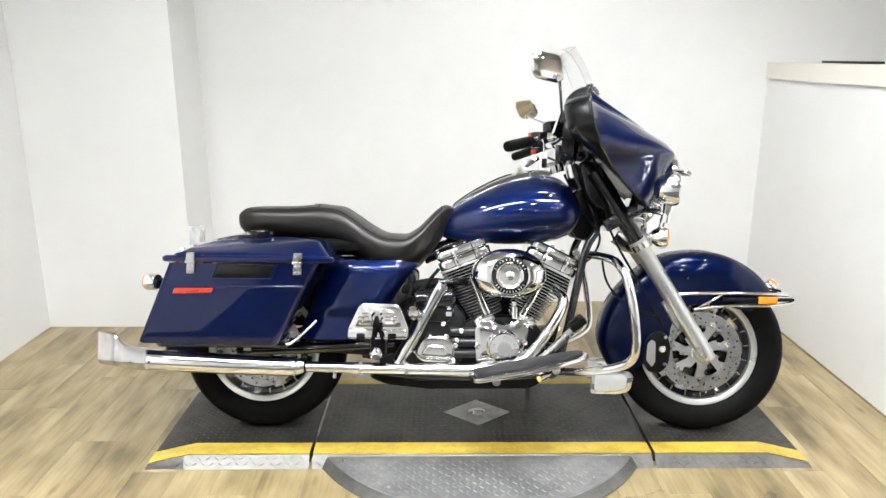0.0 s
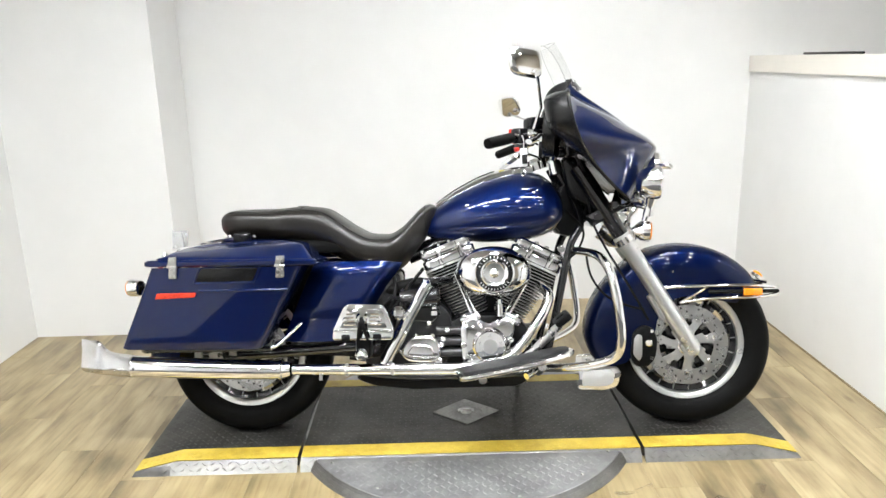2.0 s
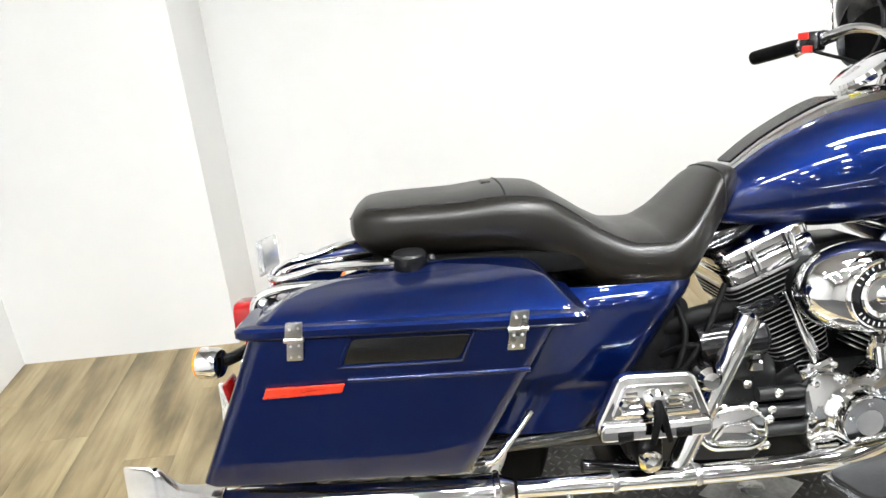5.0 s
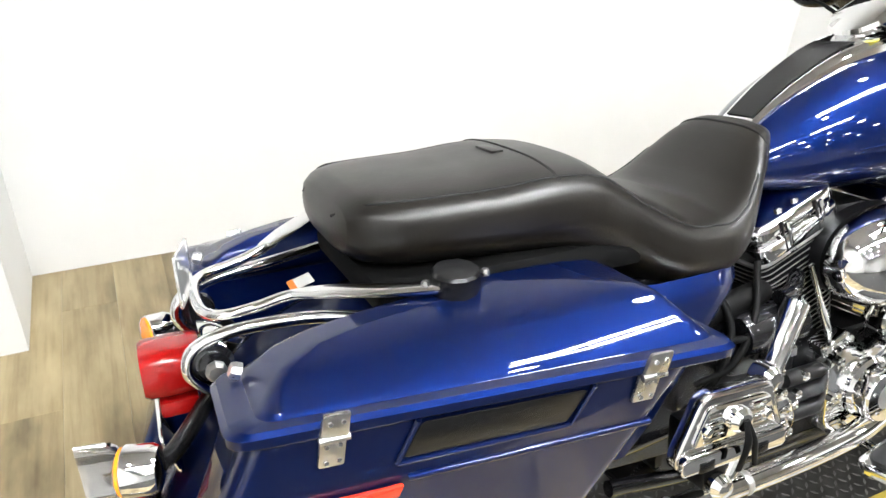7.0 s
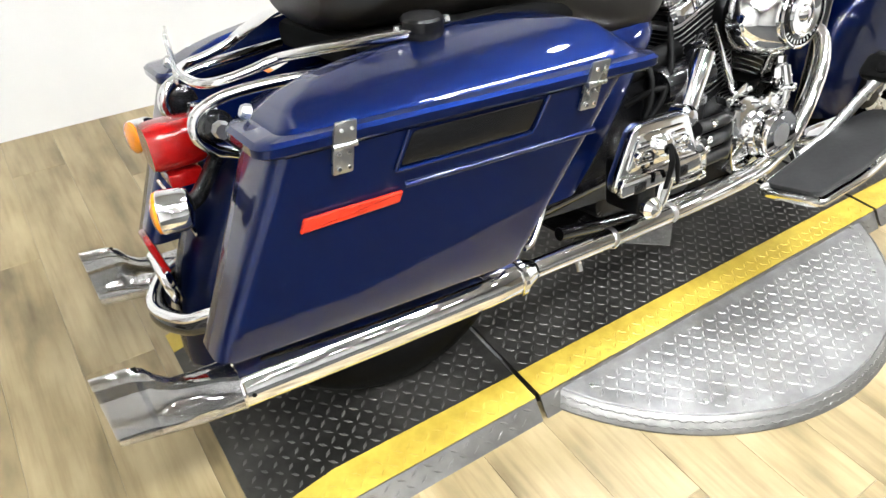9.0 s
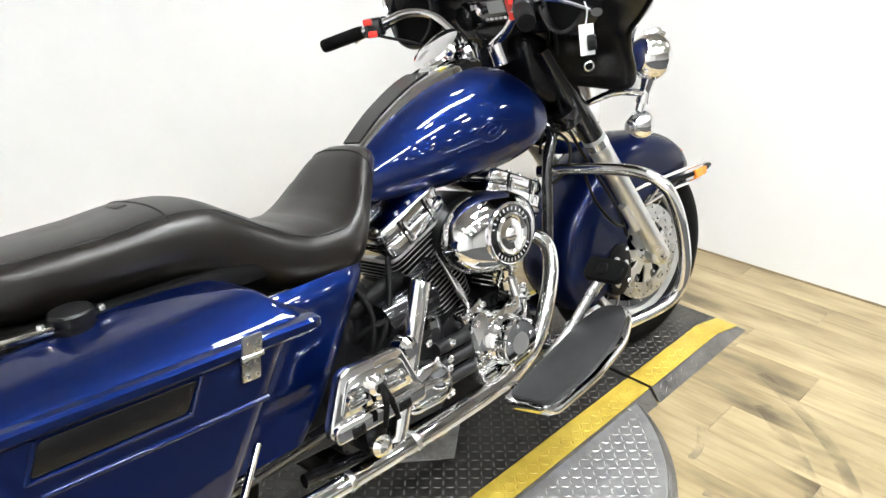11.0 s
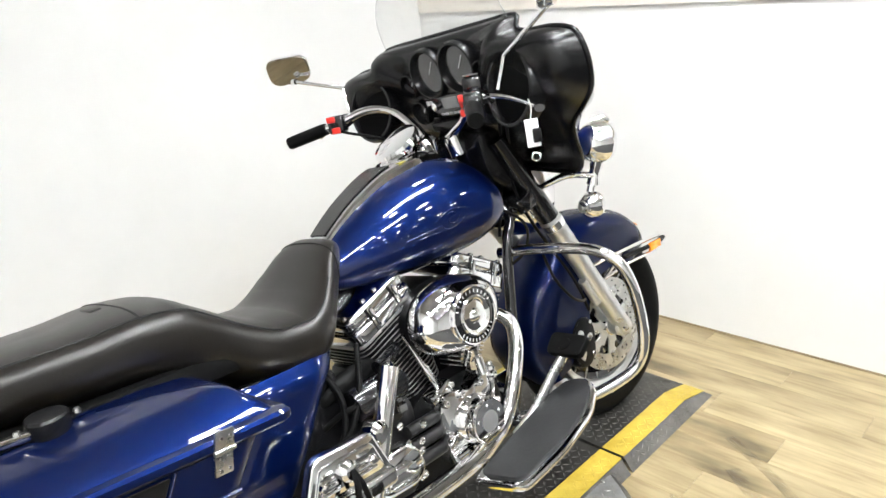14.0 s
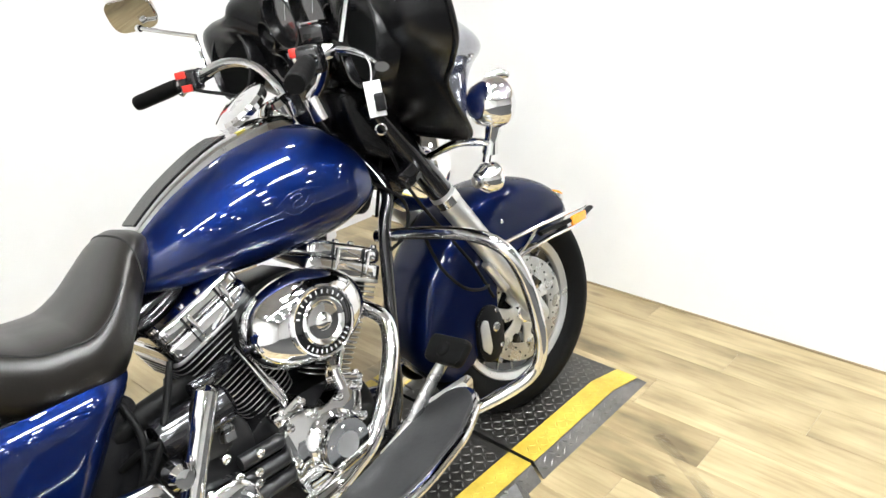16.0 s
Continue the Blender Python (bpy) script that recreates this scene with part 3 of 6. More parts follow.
def wheel(name, x, width, M=None):
    R, h = TYRE_R, width / 2
    z = AXLE_Z
    tyre = ring_lathe([(R, 0), (R - 0.002, h * 0.35), (R - 0.009, h * 0.68), (R - 0.024, h * 0.93), (R - 0.045, h), (R - 0.070, h * 0.94), (R - 0.088, h * 0.80), (R - 0.097, h * 0.70),
                       (R - 0.110, h * 0.62), (R - 0.110, -h * 0.62), (R - 0.097, -h * 0.70), (R - 0.088, -h * 0.80), (R - 0.070, -h * 0.94), (R - 0.045, -h), (R - 0.024, -h * 0.93), (R - 0.009, -h * 0.68), (R - 0.002, -h * 0.35)], x, z, 96)
    w = part(name, tyre, RUBBER, bike, "black rubber tyre on a silver rimmed black wheel", 50, M)
    part("rim", ring_lathe([(0.212, h * 0.66), (0.209, h * 0.77), (0.203, h * 0.76), (0.190, h * 0.66), (0.186, h * 0.52), (0.184, 0), (0.186, -h * 0.52), (0.190, -h * 0.66), (0.203, -h * 0.76), (0.209, -h * 0.77), (0.212, -h * 0.66), (0.205, 0)], x, z, 96), ALU, w, "silver rim", 30, M)
    part("wheel_ring", ring_lathe([(0.1865, h * 0.50), (0.166, h * 0.40), (0.166, -h * 0.40), (0.1865, -h * 0.50)], x, z, 72), BLACKGLOSS, w, "black cast wheel ring", 30, M)
    part("wheel_centre", ring_lathe([(0.078, h * 0.24), (0.03, h * 0.36), (0.03, -h * 0.36), (0.078, -h * 0.24)], x, z, 48), BLACKGLOSS, w, "black cast wheel centre", 30, M)
    for k in range(10):
        a = 2 * math.pi * (k + 0.5) / 10
        c = Matrix.Translation((x, 0, z)) @ Matrix.Rotation(-a, 4, "Y") @ Matrix.Rotation(radians(90), 4, "X") @ Matrix.Translation((0, 0, -h * 0.33))
        part("wheel_spoke", prism([(0.070, -0.017), (0.172, -0.024), (0.172, 0.024), (0.070, 0.017)], h * 0.66, M @ c if M is not None else c, 0.004), BLACKGLOSS, w, "black cast spoke")
    for k in range(20):
        a = 2 * math.pi * (k + 0.3) / 20
        for s in (-1, 1):
            c = Matrix.Translation((x, 0, z)) @ Matrix.Rotation(-a, 4, "Y") @ Matrix.Translation((0.1755, s * h * 0.445, 0))
            part("spoke_slot", box(0.020, 0.006, 0.004, (0, 0, 0), 0.001, None, 1), STEEL, w, "", 38, M @ c if M is not None else c)
    return w


def brake_disc(w, x, y, M=None, r0=0.098, r1=0.148):
    z = AXLE_Z
    s = 1 if y > 0 else -1
    d = part("brake_disc", ring_lathe([(r0, y), (r1, y), (r1, y + s * 0.005), (r0, y + s * 0.005)], x, z, 72), STEEL, w, "drilled steel brake disc", 30, M)
    b = bmesh.new()
    for k in range(40):
        a = 2 * math.pi * k / 40
        rr = (0.110, 0.123, 0.137)[k % 3]
        c = Matrix.Translation((x + rr * math.cos(a), y + s * 0.0045, z + rr * math.sin(a))) @ Matrix.Rotation(radians(90), 4, "X")
        bmesh.ops.create_circle(b, cap_ends=True, segments=10, radius=0.0034, matrix=c @ Matrix.Translation((0, 0, -s * 0.0011)))
    tagged(part("drill_pattern", b, BLACKMETAL, d, "", 30, M), kind="stuff")
    star = []
    for k in range(7):
        a0 = 2 * math.pi * k / 7
        for r, da in ((0.042, 0.02), (0.056, 0.10), (0.098, 0.06), (0.106, 0.14), (0.105, 0.34), (0.094, 0.42), (0.082, 0.38), (0.070, 0.46), (0.072, 0.58), (0.058, 0.66), (0.042, 0.74)):
            star.append((r * math.cos(a0 + da * 1.1), r * math.sin(a0 + da * 1.1)))
    cm = Matrix.Translation((x, y + s * 0.001, z)) @ Matrix(((1, 0, 0, 0), (0, 0, -1, 0.003), (0, 1, 0, 0), (0, 0, 0, 1)))
    part("carrier", prism(star, 0.006, cm, 0.0008, 1), ALU, d, "silver swirl carrier plate", 38, M)
    for k in range(7):
        a = 2 * math.pi * k / 7 + 0.26
        part("carrier_rivet", lathe([(0.008, -0.004), (0.008, 0.007), (0.005, 0.009), (0.001, 0.008)], (x + 0.099 * math.cos(a), y, z + 0.099 * math.sin(a)), (0, s, 0), 12), STEEL, d, "", 38, M)
    return d


front = wheel("front_wheel", FRONT_X, 0.130, STEER)
brake_disc(front, FRONT_X, -0.070, STEER)
brake_disc(front, FRONT_X, 0.070, STEER)
part("hub", lathe([(0.02, -0.10), (0.034, -0.09), (0.036, -0.05), (0.03, 0), (0.036, 0.05), (0.034, 0.09), (0.02, 0.10)], (FRONT_X, 0, AXLE_Z), (0, 1, 0), 32), CHROME, front, "chrome hub", 35, STEER)
rear = wheel("rear_wheel", 0.0, 0.140)
brake_disc(rear, 0.0, -0.075)
part("hub", lathe([(0.02, -0.13), (0.036, -0.11), (0.036, 0.11), (0.02, 0.13)], (0, 0, AXLE_Z), (0, 1, 0), 32), ALU, rear)


def caliper(s):
    c = STEER
    o = [(1.425, 0.265), (1.44, 0.23), (1.485, 0.225), (1.515, 0.26), (1.522, 0.33), (1.505, 0.375), (1.465, 0.385), (1.432, 0.355)]
    cal = part("brake_caliper", prism(rounded(o, 0.018), 0.062, plane_xz(-0.055), 0.006), BLACKMETAL, bike, "black brake caliper with a silver face", 38, c, s)
    part("caliper_face", prism(rounded([(1.434, 0.275), (1.455, 0.25), (1.466, 0.27), (1.466, 0.345), (1.45, 0.352), (1.437, 0.335)], 0.008), 0.004, plane_xz(-0.117), 0.001), ALU, cal, "silver caliper insert", 38, c, s)
    part("caliper_bolt", bolt((1.49, -0.117, 0.318), (0, -1, 0), 0.013, 0.006), CHROME, cal, "", 38, c, s)
    for z in (0.262, 0.362):
        part("caliper_pin", bolt((1.50, -0.117, z), (0, -1, 0), 0.007, 0.005), CHROME, cal, "", 38, c, s)


def fork(s):
    """One fork leg: slider, polished cover, black upper tube."""
    low, mid, top, head = Vector((1.655, -0.118, 0.285)), Vector((1.505, -0.122, 0.53)), Vector((1.388, -0.126, 0.715)), Vector((1.235, -0.128, 0.965))
    leg = part("fork_leg", tube([low, low.lerp(mid, 0.1), mid, top], [0.020, 0.029, 0.029, 0.031], 22, 4), ALU, bike, "satin silver fork leg with a black upper tube", 40, STEER, s)
    part("upper_tube", tube([top - (head - top) * 0.08, head], 0.030, 22), BLACKGLOSS, leg, "black fork tube cover", 40, STEER, s)
    part("collar", tube([top - (head - top) * 0.12, top - (head - top) * 0.04], 0.033, 22), CHROME, leg, "", 40, STEER, s)
    part("axle_clamp", lathe([(0.030, 0), (0.030, 0.03), (0.024, 0.036), (0.010, 0.037)], (FRONT_X, -0.095, AXLE_Z), (0, -1, 0), 24), ALU, leg, "", 40, STEER, s)
    part("axle_nut", lathe([(0.014, 0), (0.014, 0.014), (0.008, 0.016), (0.006, 0.008), (0.001, 0.008)], (FRONT_X, -0.131, AXLE_Z), (0, -1, 0), 6), CHROME, leg, "", 30, STEER, s)
    part("slider_boss", tube([low.lerp(mid, 0.55) + Vector((-0.03, 0, -0.01)), low.lerp(mid, 0.9) + Vector((-0.028, 0, -0.01))], 0.014, 12), ALU, leg, "", 40, STEER, s)


for s in (1, -1):
    caliper(s)
    fork(s)
# triple clamp and neck
part("lower_clamp", prism(rounded([(-0.05, -0.15), (0.05, -0.15), (0.06, 0), (0.05, 0.15), (-0.05, 0.15), (-0.06, 0)], 0.03), 0.045, Matrix.Translation((1.33, 0, 0.77)) @ Matrix.Rotation(radians(-30), 4, "Y"), 0.006), BLACKGLOSS, bike, "", 38, STEER)
part("steering_neck", tube([(1.27, 0, 0.76), (1.16, 0, 0.97)], 0.038, 20), BLACKGLOSS, bike)
for s in (1, -1):
    wing = [(1.295, 0.815), (1.335, 0.835), (1.400, 0.775), (1.448, 0.700), (1.430, 0.668), (1.392, 0.668), (1.345, 0.745)]
    part("fork_panel", prism(rounded(wing, 0.012, 3), 0.012, plane_xz(-0.098), 0.004), CHROME, bike, "chrome panel beside the fork", 40, STEER, s)
part("nacelle_cover", lathe([(0.10, -0.06), (0.115, 0.0), (0.105, 0.05), (0.07, 0.08)], (1.40, 0, 0.77), (0.75, 0, -0.3), 32), CHROME, bike, "chrome fork nacelle cover", 40, STEER)


def front_fender():
    """A deep valanced mudguard over the front wheel."""
    prof = [(196, 0.325, 0.088), (185, 0.355, 0.092), (172, 0.375, 0.095), (155, 0.376, 0.096), (135, 0.372, 0.096), (115, 0.375, 0.098), (95, 0.370, 0.097), (75, 0.363, 0.094), (60, 0.355, 0.086), (48, 0.346, 0.073), (40, 0.337, 0.054), (36, 0.332, 0.032)]
    skirt = [(196, 0.05), (185, 0.14), (172, 0.19), (155, 0.20), (135, 0.175), (115, 0.154), (95, 0.140), (75, 0.131), (60, 0.114), (48, 0.088), (40, 0.056), (36, 0.022)]
    rings = []
    for deg in [196 - i * 4 for i in range(41)]:
        r, w = interp([(-a, b, c * 1.12) for a, b, c in prof], -deg)
        (sk,) = interp([(-a, b) for a, b in skirt], -deg)
        a = radians(deg)
        ring = []
        for k in range(17):
            u = -1 + 2 * k / 16
            y = w * math.copysign(min(1, abs(u) * 1.6) ** 0.9, u) if abs(u) < 0.625 else w * math.copysign(1.0, u)
            if abs(u) < 0.625:
                t = abs(u) / 0.625
                rr = r - 0.034 * t ** 3.4
            else:
                rr = r - 0.034 - (abs(u) - 0.625) / 0.375 * (sk + 0.011)
            ring.append((FRONT_X + rr * math.cos(a), y, AXLE_Z + rr * math.sin(a)))
        rings.append(ring)
    outer = loft(rings, caps=False, closed=False)
    got = bmesh.ops.solidify(outer, geom=outer.faces[:], thickness=0.004)
    f = part("front_fender", outer, BLUE, bike, "dark blue deep valanced front fender", 50, STEER)
    for s in (1, -1):
        y = -0.109
        part("trim_rail", tube([(1.50, y, 0.515), (1.62, y - 0.003, 0.525), (1.80, y - 0.002, 0.527), (1.90, y + 0.012, 0.522), (1.955, y + 0.05, 0.515)], 0.0065, 10), CHROME, f, "chrome fender trim rail", 40, STEER, s)
        part("lower_rail", tube([(1.60, y, 0.465), (1.72, y - 0.006, 0.482), (1.86, y - 0.004, 0.485), (1.95, y + 0.03, 0.492)], 0.006, 10), CHROME, f, "chrome lower rail", 40, STEER, s)
        part("rail_stay", tube([(1.60, y, 0.465), (1.66, y - 0.004, 0.50), (1.70, y - 0.002, 0.525)], 0.005, 8), CHROME, f, "", 40, STEER, s)
        part("bumper_strip", tube([(1.70, y - 0.006, 0.505), (1.86, y - 0.006, 0.506), (1.945, y + 0.025, 0.503)], 0.011, 10, 6, True, 0.6), RUBBER, f, "black rubber bumper strip", 40, STEER, s)
        part("side_reflector", box(0.066, 0.010, 0.026, (1.85, y - 0.013, 0.505), 0.003, Matrix.Rotation(radians(6), 4, "Z")), AMBER, f, "amber side reflector", 38, STEER, s)
        part("skirt_plate", prism(rounded([(1.235, 0.140), (1.24, 0.222), (1.375, 0.230), (1.392, 0.21), (1.38, 0.155), (1.34, 0.140)], 0.014), 0.005, plane_xz(-0.104), 0.0015), CHROME, f, "chrome trimmed skirt plate", 38, STEER, s)
        part("plate_insert", prism(rounded([(1.25, 0.153), (1.252, 0.210), (1.358, 0.217), (1.370, 0.20), (1.362, 0.165), (1.333, 0.153)], 0.01), 0.003, plane_xz(-0.1075), 0.001), GREY_PRINT, f, "grey plate insert", 38, STEER, s)
    part("tip_lamp", lathe([(0.020, 0), (0.019, 0.006), (0.012, 0.010), (0.001, 0.012)], (1.900, 0, 0.552), (0.6, 0, 0.8), 20), AMBER, f, "amber fender tip lamp", 40, STEER)
    part("tip_base", lathe([(0.024, -0.01), (0.023, 0.002), (0.018, 0.003)], (1.899, 0, 0.551), (0.6, 0, 0.8), 20), CHROME, f, "", 40, STEER)


front_fender()


# ---- tank, seat, bags ----
def oval_ring(x, zb, zt, hw, n=2.5, wide=0.5, count=28):
    """A closed section across the motorcycle; wide: how high up it is widest."""
    zc = zb + (zt - zb) * wide
    ring = []
    for k in range(count):
        a = 2 * math.pi * k / count
        c, s = math.cos(a), math.sin(a)
        h = (zt - zc) if s > 0 else (zc - zb)
        ring.append((x, hw * math.copysign(abs(c) ** (2 / n), c), zc + h * math.copysign(abs(s) ** (2 / n), s)))
    return ring


def swept(table, steps, n=2.5, wide=0.5, count=28):
    x0, x1 = table[0][0], table[-1][0]
    xs = sorted({t[0] for t in table} | {x0 + (x1 - x0) * i / steps for i in range(steps + 1)})
    return loft([oval_ring(x, *interp(table, x), n=n, wide=wide, count=count) for x in xs])


TANK = [(0.640, 0.742, 0.762, 0.030), (0.660, 0.722, 0.785, 0.060), (0.70, 0.706, 0.820, 0.088), (0.80, 0.694, 0.885, 0.138), (0.92, 0.688, 0.934, 0.172), (1.03, 0.692, 0.952, 0.196),
        (1.09, 0.703, 0.944, 0.206), (1.135, 0.722, 0.912, 0.196), (1.16, 0.742, 0.880, 0.168), (1.176, 0.768, 0.846, 0.112)]
tank = part("fuel_tank", swept(TANK, 36, 2.3, 0.42, 40), BLUE, bike, "dark blue glossy fuel tank", 60)


def tank_top(x):
    zb, zt, hw = interp(TANK, x)
    return zt


def console_ring(x, w, lift):
    z = tank_top(x)
    return [(x, -w, z - 0.030), (x, -w, z + lift * 0.3), (x, -w * 0.86, z + lift * 0.8), (x, -w * 0.55, z + lift), (x, 0, z + lift * 1.05), (x, w * 0.55, z + lift), (x, w * 0.86, z + lift * 0.8), (x, w, z + lift * 0.3), (x, w, z - 0.030)]


part("console", loft([console_ring(x, 0.040 + 0.036 * min(1, (x - 0.69) / 0.3), 0.008 + 0.012 * (x - 0.69) / 0.4) for x in [0.69 + 0.02 * i for i in range(20)]]), CHROME, tank, "chrome tank console", 40)
part("console_insert", loft([[(x, -w, tank_top(x) + 0.0005 + l), (x, -w, tank_top(x) + 0.003 + l), (x, w, tank_top(x) + 0.003 + l), (x, w, tank_top(x) + 0.0005 + l)]
                             for x, w, l in [(0.71 + 0.02 * i, 0.030 + 0.014 * i / 12, 0.0085 + 0.012 * (0.02 + 0.02 * i) / 0.4) for i in range(12)]]), BLACKPLASTIC, tank, "black console insert", 40)
cap_axis = Vector((-0.55, 0.02, 0.84)).normalized()
part("fuel_lid", lathe([(0.062, -0.012), (0.066, 0.0), (0.062, 0.008), (0.045, 0.013), (0.001, 0.016)], (1.005, 0, 1.000), cap_axis, 40), CHROME, tank, "round chrome fuel lid", 40)
part("ignition_housing", lathe([(0.040, -0.03), (0.044, 0.0), (0.034, 0.012), (0.020, 0.014), (0.018, 0.006), (0.001, 0.006)], (1.085, 0, 0.985), Vector((-0.3, 0, 0.95)), 28), CHROME, tank, "chrome ignition housing", 40)


def on_tank(x, z):
    zb, zt, hw = interp(TANK, x)
    zc = zb + (zt - zb) * 0.42
    h = (zt - zc) if z > zc else (zc - zb)
    return Vector((x, -hw * (1 - min(1.0, abs(z - zc) / h) ** 2.3) ** (1 / 2.3) - 0.0004, z))


# raised swirl emblem under the paint
for pts in ([(0.84, 0.783), (0.886, 0.789), (0.934, 0.796)], [(0.872, 0.778), (0.90, 0.781), (0.927, 0.782)], [(0.921, 0.806), (0.955, 0.824), (0.99, 0.826), (1.017, 0.819)],
            [(0.952, 0.815), (0.969, 0.820), (0.975, 0.812), (0.958, 0.806), (0.955, 0.797), (0.972, 0.796), (0.988, 0.810)], [(0.937, 0.790), (0.953, 0.782), (0.977, 0.788), (0.999, 0.800)]):
    line = catmull([(x, z, 0) for x, z in pts], 5)
    part("tank_emblem", tube([on_tank(p.x, p.y) for p in line], 0.0013, 8, 1, False), BLUE, tank, "raised swirl emblem line under the paint", 60)
SEAT = [(-0.084, 0.766, 0.784, 0.040), (-0.081, 0.750, 0.797, 0.088), (-0.071, 0.736, 0.812, 0.122), (-0.048, 0.718, 0.826, 0.148), (0.0, 0.708, 0.830, 0.170), (0.12, 0.700, 0.831, 0.180), (0.22, 0.690, 0.838, 0.184), (0.29, 0.668, 0.832, 0.182),
        (0.35, 0.640, 0.798, 0.176), (0.41, 0.602, 0.758, 0.184), (0.47, 0.588, 0.731, 0.190), (0.53, 0.586, 0.728, 0.190), (0.58, 0.600, 0.752, 0.176), (0.62, 0.645, 0.790, 0.150), (0.655, 0.690, 0.824, 0.122),
        (0.685, 0.735, 0.838, 0.098), (0.705, 0.772, 0.832, 0.078), (0.716, 0.795, 0.820, 0.050)]
seat = part("seat", swept(SEAT, 60, 2.7, 0.66, 48), LEATHER, bike, "black leather two-up seat", 70)


def on_seat(x, a):
    zb, zt, hw = interp(SEAT, x)
    zc = zb + (zt - zb) * 0.66
    c, s = math.cos(a), math.sin(a)
    h = (zt - zc) if s > 0 else (zc - zb)
    return Vector((x, hw * math.copysign(abs(c) ** (2 / 2.7), c), zc + h * math.copysign(abs(s) ** (2 / 2.7), s)))


for s in (1, -1):
    part("seam", tube([on_seat(-0.08 + 0.039 * i, math.pi - (0.62 if i < 11 else 0.62 - 0.03 * (i - 11))) * 1 for i in range(19)], 0.0024, 6, 3), THREAD, seat, "black stitched seam", 60, Matrix.Diagonal((1, 1, 1, 1)), 1 if s > 0 else -1)
part("cross_seam", tube([on_seat(0.225, math.pi * k / 12) for k in range(2, 11)], 0.0022, 6, 3), THREAD, seat, "black cross seam", 60)
part("nose_welt", tube([on_seat(0.668, math.pi * k / 16) for k in range(-2, 19)], 0.0022, 6, 3), THREAD, seat, "", 60)
# filler block, flat black so the gap between seat and bags stays dark
part("seat_pan", box(0.43, 0.335, 0.050, (0.165, 0, 0.690), 0.015), DEEP, seat, "black block added to keep the gap under the seat dark")
part("grab_tab", box(0.02, 0.06, 0.006, (0.20, 0.0, 0.8375), 0.002), LEATHER, seat)


def bag_y(x, z):
    low, high = 0.289 + 0.085 * (x + 0.385), 0.332 + 0.13 * (x + 0.27)
    return low + (high - low) * (z - 0.37) / 0.27


def bag_ring(x0, x1, z, inset=0.0, inner=0.190, zf=None, over=0.0):
    """A rounded four-sided ring at height z (or along the height function zf)."""
    r = 0.028
    o = [(x0, 0), (x1, 0), (x1, 1), (x0, 1)]
    pts = []
    ym = (inner + bag_y((x0 + x1) / 2, z)) / 2
    corner = [(x0, inner), (x1, inner), (x1, bag_y(x1, z) + over), (x0, bag_y(x0, z) + over)]
    cx = (x0 + x1) / 2
    corner = [(cx + (x - cx) * (1 - inset * 0.55), ym + (y - ym) * (1 - inset)) for x, y in corner]
    for x, y in rounded(corner, r, 5):
        pts.append((x, -y, z if zf is None else zf(x, y)))
    return pts


def on_bag(outline, depth, off, bevel=0.001):
    b = prism(outline, depth, plane_xz(0), bevel)
    for v in b.verts:
        v.co.y -= bag_y(v.co.x, v.co.z) + off
    return b


